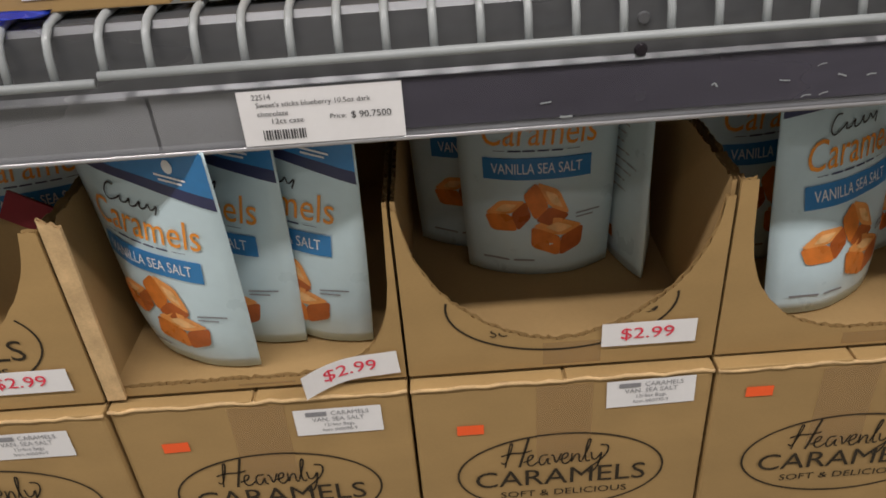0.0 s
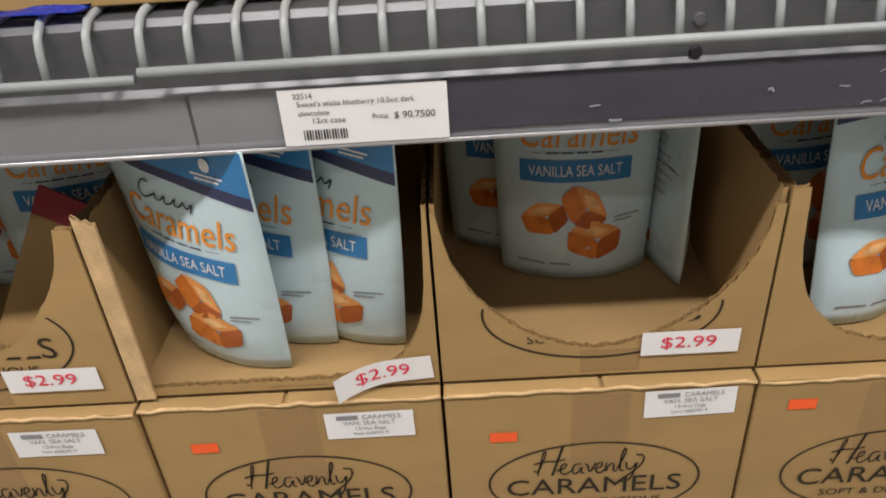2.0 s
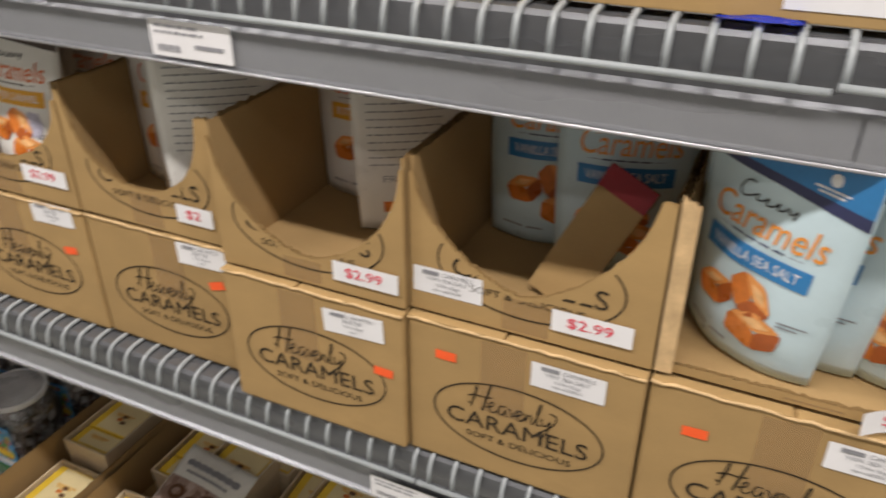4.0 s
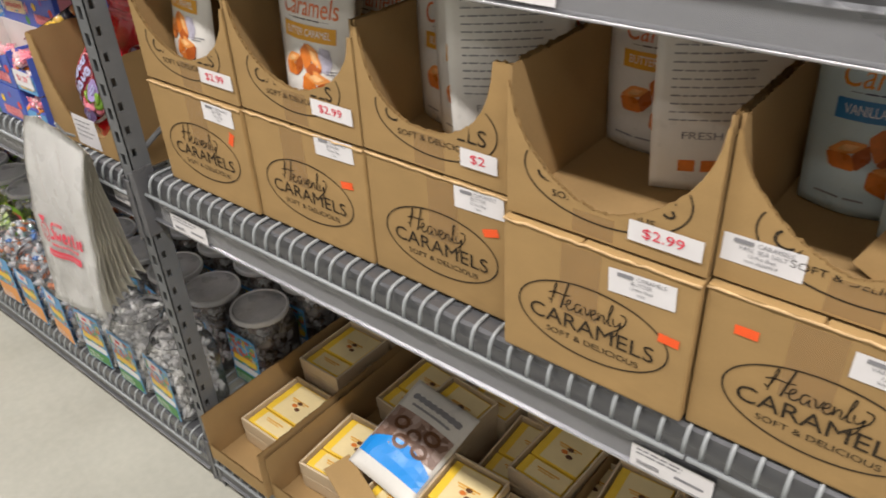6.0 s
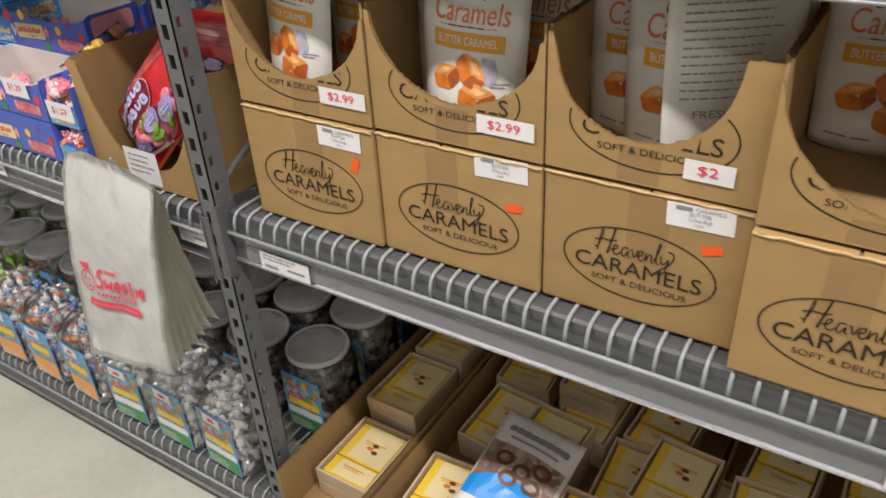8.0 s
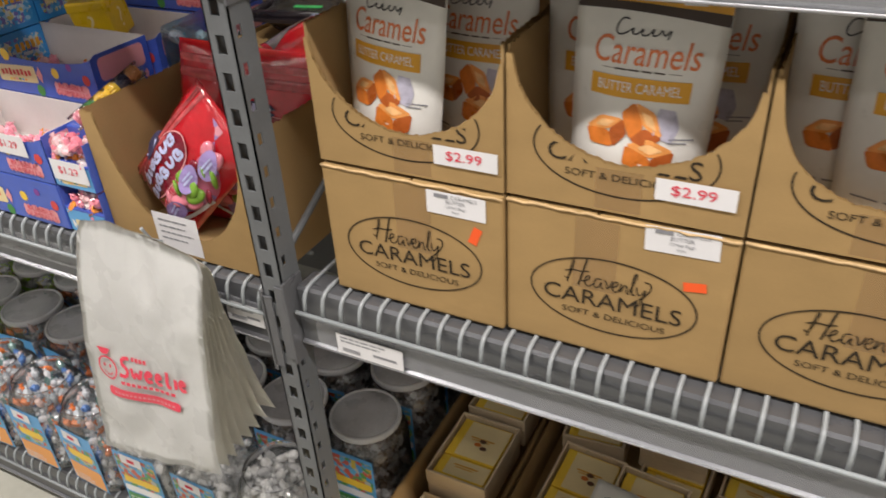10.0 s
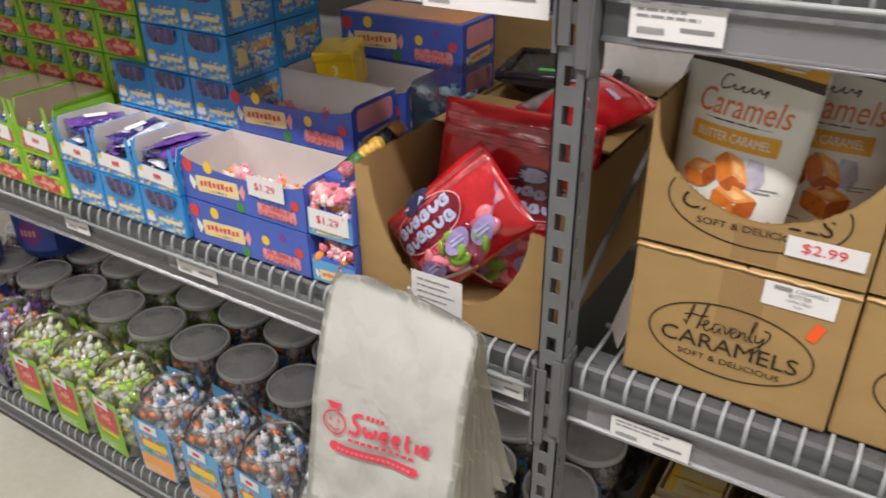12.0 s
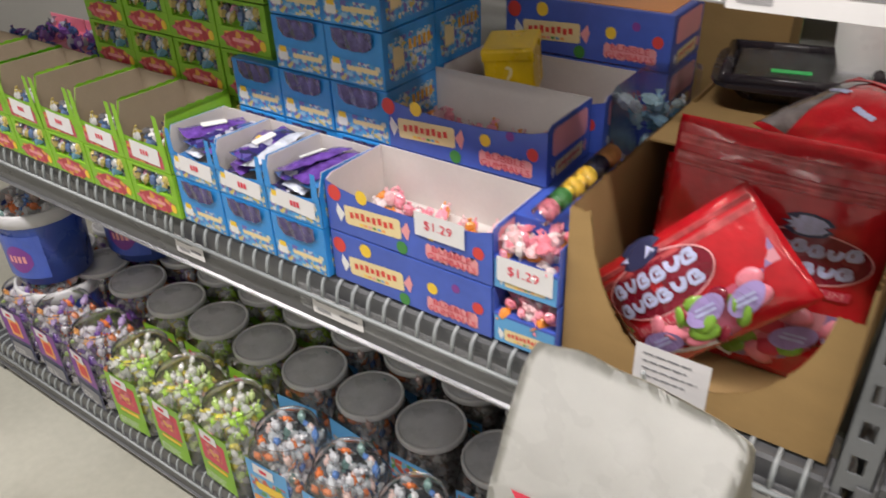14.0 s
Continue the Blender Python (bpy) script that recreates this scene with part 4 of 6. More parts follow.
def shelf_tag(x, z, w, h, y, rich=False, sign=False):
    at = front(x, y, z)
    ob = part("shelf_tag", sheet(at, 0, 0, w, h, 3, 1, 0.0006), "white")
    tagged(ob, "white printed shelf price tag on grey steel beam", "shelf tag", "shelf tags")
    if rich:
        for body, size, u, v, wd in (("22514", 0.0062, 0.011, h * 0.88, 0.014), ("Sweet's sticks blueberry 10.5oz dark", 0.0058, 0.013, h * 0.74, 0.086), ("chocolate", 0.0058, 0.013, h * 0.58, 0.023), ("12ct case", 0.0058, 0.022, h * 0.44, 0.024), ("Price:", 0.0056, 0.067, h * 0.46, 0.012), ("$ 90.7500", 0.0075, 0.083, h * 0.46, 0.030)):
            part("lettering", letters(body, size, u, v, at, "LEFT", 0.0012, width=wd), "black", ob)
        part("barcode", bars(at, [(0.015 + 0.0021 * k, 0.0045, 0.015 + 0.0021 * k + (0.0013 if k % 3 else 0.0008), 0.0125) for k in range(16)], 0.0012), "black", ob)
    else:
        part("small_print", bars(at, lines(int(x * -100), 0.008, w * 0.75, h * 0.80, 0.007, 2, 0.003), 0.0012), "grey_print", ob)
        part("barcode", bars(at, [(0.010 + 0.0022 * k, 0.006, 0.010 + 0.0022 * k + 0.0013, 0.014) for k in range(15)], 0.0012), "grey_print", ob)
        part("small_print", bars(at, [(w * 0.55, h * 0.30, w * 0.9, h * 0.42)], 0.0012), "grey_print", ob)
    return ob


LIP = 0.5515
shelf_tag(-0.150, 1.457, 0.123, 0.044, LIP - 0.004, True)
shelf_tag(-1.798, 1.463, 0.109, 0.040, LIP - 0.004)
shelf_tag(-0.955, 1.462, 0.116, 0.042, LIP - 0.004)
for x, w in ((-1.761, 0.121), (-0.695, 0.115)):
    shelf_tag(x, 0.862, w, 0.040, LIP - 0.004)
for x, w in ((-2.718, 0.116), (-3.096, 0.086), (-1.987, 0.079)):
    shelf_tag(x, 0.862, w, 0.041, LIP - 0.004)
shelf_tag(-2.085, 1.470, 0.185, 0.066, LIP - 0.005)
for x0, x1, z in ((-0.215, 0.55, 1.452), (-1.80, -0.218, 1.452), (-1.80, -0.65, 0.868), (-2.75, -1.90, 0.862)):
    bm = extrude_x([(LIP - 0.0022, z), (LIP - 0.0022, z + 0.048), (LIP - 0.0008, z + 0.050), (LIP - 0.0008, z - 0.001)], x0, x1)
    part("tag_strip", bm, "tag_holder", rack_right if x0 > -1.9 else rack_left, "clear plastic tag strip")
bm = extrude_x([(LIP - 0.0034, 1.4625), (LIP - 0.0034, 1.5010), (LIP - 0.0024, 1.5020), (LIP - 0.0024, 1.4615)], -0.030, 0.545)
part("tag_insert", bm, "dark_insert", rack_right, "dark plastic tag insert")
# two rivets; the dark one is a black stud drawn for a hole
for z, dark in ((1.531, False), (1.507, True), (1.474, False)):
    bm = bmesh.new()
    bmesh.ops.create_cone(bm, cap_ends=True, segments=14, radius1=0.0055, radius2=0.004, depth=0.004)
    yy = LIP + 0.0052 if z > 1.49 else LIP - 0.001
    bmesh.ops.transform(bm, verts=bm.verts, matrix=pose(0.152, yy, z, 90))
    part("rivet", bm, "black_pl" if dark else "steel", rack_right)

# ---- cartons on the shelf above ----


def plain_carton(name, x0, x1, y, z, h, depth, label, mat="card", tag=None, tag_at=0.6):
    c = empty(name, pose(x0, y, z), label, "carton", "cartons on the upper shelf")
    w = x1 - x0
    for nm, b in (("front_panel", (0, w, 0, 0.004)), ("back_panel", (0, w, depth - 0.004, depth))):
        part(nm, box(b[0], b[1], b[2], b[3], 0, h, 0.0012), mat, c)
    for b in ((0, 0.004), (w - 0.004, w)):
        part("side_panel", box(b[0], b[1], 0.0042, depth - 0.0042, 0, h, 0.0012), mat, c)
    part("bottom", box(0.0042, w - 0.0042, 0.0042, depth - 0.0042, 0, 0.005), mat, c)
    part("top_flap", box(0.0042, w - 0.0042, 0.0042, depth - 0.0042, h - 0.012, h - 0.008), mat, c)
    if tag:
        price_tag(c, front(0, 0, 0), w * tag_at, 0.010, tag, w=0.10, h=0.045, size=0.028)
    return c


plain_carton("shipping_carton", -0.500, -0.190, 0.576, DECK_A, 0.22, 0.4, "brown cardboard carton with white price tag on upper wire shelf", tag="$7.99", tag_at=0.66)
plain_carton("shipping_carton", -0.184, 0.16, 0.580, DECK_A, 0.22, 0.4, "brown cardboard carton on upper wire shelf", tag="$7.99", tag_at=0.55)
plain_carton("shipping_carton", 0.165, 0.50, 0.580, DECK_A, 0.22, 0.4, "brown cardboard carton on upper wire shelf")
for x in (-0.846, -0.719):
    c = empty("candy_box", pose(x, 0.576, DECK_A), "yellow printed candy box with red fruit pictures", "candy box", "yellow candy boxes")
    part("body", box(0.0015, 0.1235 if x < -0.8 else 0.213, 0, 0.2, 0, 0.14, 0.003), "p_yellow", c)
    for k in range(9):
        part("fruit_picture", plate(ellipse(0.015 + 0.012 * k, 0.030 + 0.008 * (k % 3), 0.011, 0.008, 12), front(0, 0, 0), 0.0006 + 0.0003 * (k % 3)), ("p_crimson", "p_orange", "p_white")[k % 3], c)
c = empty("plastic_sheet", pose(-0.345, 0.556, DECK_A), "crumpled blue plastic sheet edge under cartons on wire shelf", "plastic sheet")
bm = bmesh.new()
rows = [[bm.verts.new((0.010 * i, 0.0045 * j, 0.0018 + 0.0014 * noise.noise(Vector((i * 0.7, j * 0.9, 2))) + 0.003 * max(0.0, noise.noise(Vector((i * 0.21, 3, j * 0.1)))))) for i in range(8)] for j in range(5)]
for p, q in zip(rows, rows[1:]):
    for i in range(7):
        bm.faces.new((p[i], p[i + 1], q[i + 1], q[i]))
bmesh.ops.solidify(bm, geom=bm.faces[:], thickness=0.0008)
part("film", bm, "b_film", c, smooth=True)
for x0, x1 in ((-1.80, -1.45), (-1.44, -1.16), (-1.15, -0.87)):
    plain_carton("shipping_carton", x0, x1, 0.585, DECK_A, 0.22, 0.4, "brown cardboard carton on upper wire shelf")

# unseen cartons added to block light from the back of the shelf below
for x0, x1 in ((-2.72, -2.36), (-3.14, -2.73), (-3.60, -3.15)):
    plain_carton("shipping_carton", x0, x1, 0.600, DECK_U, 0.24, 0.45, "brown cardboard carton on upper wire shelf")

# scuffs and scratches on the upper beam's lip
rnd = random.Random(11)
for k in range(9):
    x, z = rnd.choice((0.07, 0.13, 0.21, 0.26, 0.30)) + rnd.uniform(-0.03, 0.03), rnd.uniform(1.463, 1.492)
    at = front(x, LIP - 0.0038, z)
    bm = bmesh.new()
    a = rnd.uniform(-0.5, 0.9)
    stroke(bm, [(0, 0), (0.003 * math.cos(a), 0.003 * math.sin(a)), (rnd.uniform(0.004, 0.010), rnd.uniform(-0.003, 0.003))], rnd.uniform(0.0006, 0.0016))
    part("scuff", lay(bm, at), "wire", rack_right, "pale scuff on grey paint")

M["zip_film"] = material("clear_red_zip_film", (0.60, 0.10, 0.11), 0.10, vary=0.45, scale=30, fine=90, bump=1.6, clear=0.8)
M["em_lilac"] = material("pale_lilac_print", (0.52, 0.55, 0.80), 0.35, vary=0.25, scale=60, bump=0)
M["em_dark"] = material("dark_red_print", (0.22, 0.012, 0.03), 0.25, vary=0.2, scale=30, bump=0.2, clear=0.5)

M["foil_dark"] = material("dark_crinkled_foil", (0.12, 0.10, 0.27), 0.14, metal=0.55, vary=0.6, scale=70, fine=160, bump=2.0, clear=0.8)

M["grey_film"] = material("clear_grey_film", (0.20, 0.17, 0.17), 0.14, vary=0.5, scale=40, fine=90, bump=1.5, clear=1.0)
M["green_paint"] = material("green_painted_post", (0.05, 0.26, 0.10), 0.45, vary=0.1, bump=0.05)

# ---- printed candy boxes of the left bay ----


def blob(bm, c, r, sx=1, sy=1, sz=1, turn=0.0, seg=8, rings=5):
    ret = bmesh.ops.create_uvsphere(bm, u_segments=seg, v_segments=rings, radius=r)
    bmesh.ops.transform(bm, verts=ret["verts"], matrix=Matrix.Translation(c) @ Euler((turn * 0.7, turn * 1.3, turn)).to_matrix().to_4x4() @ Matrix.Diagonal((sx, sy, sz, 1)))


def pieces(rnd, x0, x1, y0, y1, z0, z1, count, r, twist=True):
    """Wrapped sweets heaped in a space, each an island of its own."""
    verts, faces = [], []
    for _ in range(count):
        c = Vector((rnd.uniform(x0, x1), rnd.uniform(y0, y1), rnd.uniform(z0, z1)))
        e = Euler((rnd.uniform(0, 6), rnd.uniform(0, 6), rnd.uniform(0, 6))).to_matrix()
        s = r * rnd.uniform(0.75, 1.2)
        base, n = len(verts), 6
        prof = [(-1.75, 0.62), (-1.12, 0.22), (-0.8, 0.8), (0, 1.0), (0.8, 0.8), (1.12, 0.22), (1.75, 0.62)] if twist else [(-1, 0.15), (-0.8, 0.65), (0, 1), (0.8, 0.65), (1, 0.15)]
        for p, q in prof:
            for k in range(n):
                a = 2 * math.pi * k / n
                f = 1.0 if abs(p) < 1.5 else rnd.uniform(0.5, 1.2)
                verts.append(c + e @ Vector((s * p, s * q * f * math.cos(a), s * q * f * math.sin(a) * (0.25 if abs(p) > 1.5 else 0.8))))
        for j in range(len(prof) - 1):
            for k in range(n):
                faces.append((base + j * n + k, base + j * n + (k + 1) % n, base + (j + 1) * n + (k + 1) % n, base + (j + 1) * n + k))
        faces.append(tuple(base + k for k in range(n))[::-1])
        faces.append(tuple(base + (len(prof) - 1) * n + k for k in range(n)))
    bm = bmesh.new()
    vs = [bm.verts.new(v) for v in verts]
    for f in faces:
        bm.faces.new([vs[i] for i in f])
    return bm


def tray_walls(c, w, d, h, front_h, out, inside, back_h=None, dip=0.0, names=("front_panel", "side_panel", "back_panel")):
    """Card tray with printed outside and plain inside; the front edge may dip."""
    t = 0.0016
    back_h = back_h or h
    n = 12
    bm = bmesh.new()
    for dd in (0, t):
        lo = [bm.verts.new((w * i / n, dd, 0)) for i in range(n + 1)]
        hi = [bm.verts.new((w * i / n, dd, front_h - dip * math.sin(math.pi * i / n) ** 0.6)) for i in range(n + 1)]
        for i in range(n):
            bm.faces.new((lo[i], lo[i + 1], hi[i + 1], hi[i]))
    part(names[0], bm, out, c)
    for x, s in ((0, 1), (w, -1)):
        for off, mat in ((0.0, out), (t, inside)):
            bm = bmesh.new()
            q = [(0.0016, 0), (d, 0), (d, back_h), (d * 0.10, h), (0.0016, front_h)]
            a = [bm.verts.new((x + s * off, y, z)) for y, z in q]
            b = [bm.verts.new((x + s * (off + t * 0.9), y, z)) for y, z in q]
            for i in range(len(q)):
                bm.faces.new((a[i], a[(i + 1) % len(q)], b[(i + 1) % len(q)], b[i]))
            bm.faces.new(a), bm.faces.new(b[::-1])
            part(names[1] if off == 0 else "liner", bm, mat, c)
    part(names[2], box(2 * t, w - 2 * t, d - t, d, 0, back_h), inside, c)
    part("bottom", box(2 * t, w - 2 * t, t, d - t, 0, 0.002), inside, c)


def twist_logo(parent, at, u, v, w, h, tilt=0.05):
    """A cream sweet-in-wrapper emblem with an unlettered red band."""
    c, s = math.cos(tilt), math.sin(tilt)
    on = lambda p, q, d: at(u + p * c - q * s, v + p * s + q * c, d)
    e = part("emblem", plate(rect(-w / 2, -h / 2, w / 2, h / 2, h * 0.15), on, 0.0010), "p_cream", parent)
    for sg in (-1, 1):
        part("wrapper_end", plate([(sg * w * 0.5, 0.0), (sg * w * 0.62, h * 0.5), (sg * w * 0.66, h * 0.05), (sg * w * 0.60, -h * 0.48)], on, 0.0010), "p_white" if sg < 0 else "p_pink", e)
    part("emblem_band", bars(on, [(w * (-0.40 + 0.101 * k), h * (-0.12 + 0.05 * (k % 2)), w * (-0.335 + 0.101 * k), h * (0.19 + 0.04 * (k % 3))) for k in range(8)], 0.0014), "p_red", e)
    for k, mat in enumerate(("p_yellow", "p_orange", "p_pink", "p_green", "p_sky", "p_orange")):
        part("emblem_band", plate(rect(w * (-0.24 + 0.08 * k), -h * 0.40, w * (-0.18 + 0.08 * k), -h * 0.28), on, 0.0014), mat, e)


def blue_front(c, at, w, h):
    twist_logo(c, at, w * 0.30, h * 0.42, w * 0.36, h * 0.36)
    for u, v, r, mat in ((0.06, 0.74, 0.15, "p_red"), (0.24, 0.80, 0.13, "p_yellow"), (0.66, 0.55, 0.11, "p_yellow"), (0.80, 0.72, 0.08, "p_purple"), (0.925, 0.50, 0.11, "p_red"), (0.48, 0.12, 0.12, "p_green")):
        part("dot_picture", plate(ellipse(w * u, h * v, h * r * 0.95, h * r, 16), at, 0.0008), mat, c)
    part("product_print", plate(mark(w * 0.625, h * 0.085, w * 0.925, h * 0.385, 9, 6), at, 0.0009), "p_pink", c)
    part("lettering", letters("BUBBLE", h * 0.15, w * 0.775, h * 0.30, at, lift=0.0020, width=w * 0.22), "p_crimson", c)
    part("lettering", letters("GUMBALLS", h * 0.15, w * 0.775, h * 0.165, at, lift=0.0020, width=w * 0.275), "p_crimson", c)


SW, SD, SH = 0.311, 0.139, 0.094


def gum_box(m, opened, tag=None, turned=False):
    """A royal blue candy display box; opened: its lid torn away."""
    c = empty("candy_display_box", m, "open royal blue candy display box with pale inside" if opened else "closed royal blue candy display box on wire shelf", "candy box", "royal blue candy boxes")
    at = front(0, 0, 0)
    if opened:
        tray_walls(c, SW, SD, SH, SH * 0.93, "b_blue", "pale", SH, dip=0.018)
        heap = part("candy_heap", pieces(random.Random(3), 0.02, SW - 0.02, 0.015, SD - 0.015, 0.012, SH * 0.26, 70, 0.010), "c_pink", c, "pink wrapped sweets")
        tagged(heap, kind="stuff")
    else:
        part("body", box(0.0005, SW - 0.0005, 0, SD - 0.001, 0, SH - 0.001, 0.002), "b_blue", c)
        part("film_top", box(0.012, SW - 0.012, 0.010, SD - 0.012, SH - 0.0015, SH), "c_pink", c)
    blue_front(c, at, SW, SH)
    end = lambda u, v, d: Vector((SW + d, u, v))
    part("end_window", plate(rect(0.014, SH * 0.45, SD - 0.014, SH * 0.92, 0.01), end, 0.0012), "p_pink", c)
    twist_logo(c, end, SD * 0.5, SH * 0.22, SD * 0.62, SH * 0.24)
    ends = lambda u, v, d: Vector((-d, SD - u, v))
    part("end_window", plate(rect(0.014, SH * 0.45, SD - 0.014, SH * 0.92, 0.01), ends, 0.0012), "p_pink", c)
    twist_logo(c, ends, SD * 0.5, SH * 0.22, SD * 0.62, SH * 0.24)
    if tag:
        price_tag(c, lambda u, v, d: at(u, v, d + 0.0022), *tag, body="$1.29", w=0.088, h=0.040, size=0.020)
    return c


Z = DECK_C
closed = gum_box(pose(-2.665, 0.560, Z), False)
trayed = gum_box(pose(-2.663, 0.560, Z + 0.096), True, (0.178, 0.046))
for lv in range(2):
    copy_thing(closed, pose(-2.662, 0.701, Z + 0.0955 * lv, 0, 0, 0.6))
back_tray = gum_box(pose(-2.660, 0.702, Z + 0.191), True)
for lv in range(2):
    copy_thing(closed, pose(-2.640, 0.845, Z + 0.0955 * lv))
copy_thing(back_tray, pose(-2.640, 0.846, Z + 0.191))
for lv in range(4):
    copy_thing(closed, pose(-2.60, 0.990 + 0.002 * lv, Z + 0.0955 * lv, 0, 0, 0))

# the same boxes with their ends to the aisle
for lv in range(2):
    c = empty("candy_display_box", pose(-2.3525, 0.562, Z + 0.0955 * lv), "royal blue candy box end with pink sweets behind a window", "candy box", "royal blue candy boxes")
    at = front(0, 0, 0)
    w, d, h = 0.104, 0.30, SH
    part("body", box(0.001, w - 0.001, 0.0, d, 0, h * 0.55, 0.002), "b_blue", c)
    part("body_back", box(0.001, w - 0.001, 0.055, d, h * 0.55, h - 0.001, 0.002), "b_blue", c)
    tagged(part("candy_heap", pieces(random.Random(8 + lv), 0.010, w - 0.010, 0.004, 0.06, h * 0.45, h * (0.92 if lv else 0.80), 60, 0.010), "c_pink", c, "pink wrapped sweets"), kind="stuff")
    part("side_panel", box(0.0, 0.0016, 0, d, h * 0.5, h - 0.001), "b_blue", c)
    part("side_panel", box(w - 0.0016, w, 0, d, h * 0.5, h - 0.001), "b_blue", c)
    twist_logo(c, at, w * 0.5, h * 0.20, w * 0.62, h * 0.22)
    part("sky_field", plate(rect(0.003, 0.002, w - 0.003, h * 0.50), at, 0.0005), "p_sky", c)
    if lv:
        price_tag(c, lambda u, v, d: at(u, v, d + 0.0022), 0.008, 0.016, "$1.29", w=0.088, h=0.040, size=0.020)

# yellow cube on the sweets
c = empty("novelty_cube", pose(-2.520, 0.900, Z + 0.250, 6, -5, 20), "yellow novelty tin cube lying in candy tray", "candy tin")
part("body", box(-0.042, 0.042, -0.042, 0.042, 0, 0.084, 0.006), "cube_yellow", c)
part("lid", box(-0.044, 0.044, -0.044, 0.044, 0.066, 0.088, 0.005), "cube_yellow", c)
part("lettering", letters("?", 0.06, 0, 0.036, front(0, -0.042, 0)), "p_cream", c)
part("lettering", letters("?", 0.06, 0, 0.036, lambda u, v, d: Vector((0.042 + d, u, v))), "p_cream", c)

# candy roll lying across the end boxes and the carton's edge
ROLL_A, ROLL_B = Vector((-2.299, 0.603, 1.156)), Vector((-2.252, 0.722, 1.216))
c = new("candy_roll")
tagged(c, "rolled tube of coloured candies in clear wrap", "candy roll")
along = ROLL_B - ROLL_A
turn_to = along.to_track_quat("Z", "Y").to_matrix().to_4x4()
step = along.length / 6
for k, mat in enumerate(("g_pink", "p_green", "p_yellow", "p_yellow", "navy", "p_orange")):
    bm = bmesh.new()
    bmesh.ops.create_cone(bm, cap_ends=True, segments=16, radius1=0.0135, radius2=0.0135, depth=step * 0.96)
    bmesh.ops.bevel(bm, geom=bm.edges[:], offset=0.004, segments=2, affect="EDGES")
    bmesh.ops.transform(bm, verts=bm.verts, matrix=Matrix.Translation(ROLL_A + along * ((k + 0.5) / 6)) @ turn_to)
    part("candy", bm, mat, c, smooth=True)
bm = bmesh.new()
bmesh.ops.create_cone(bm, cap_ends=False, segments=18, radius1=0.0150, radius2=0.0150, depth=along.length * 1.1)
bmesh.ops.transform(bm, verts=bm.verts, matrix=Matrix.Translation((ROLL_A + ROLL_B) / 2) @ turn_to)
part("wrap", bm, "film", c, smooth=True).visible_shadow = False

# sky blue boxes


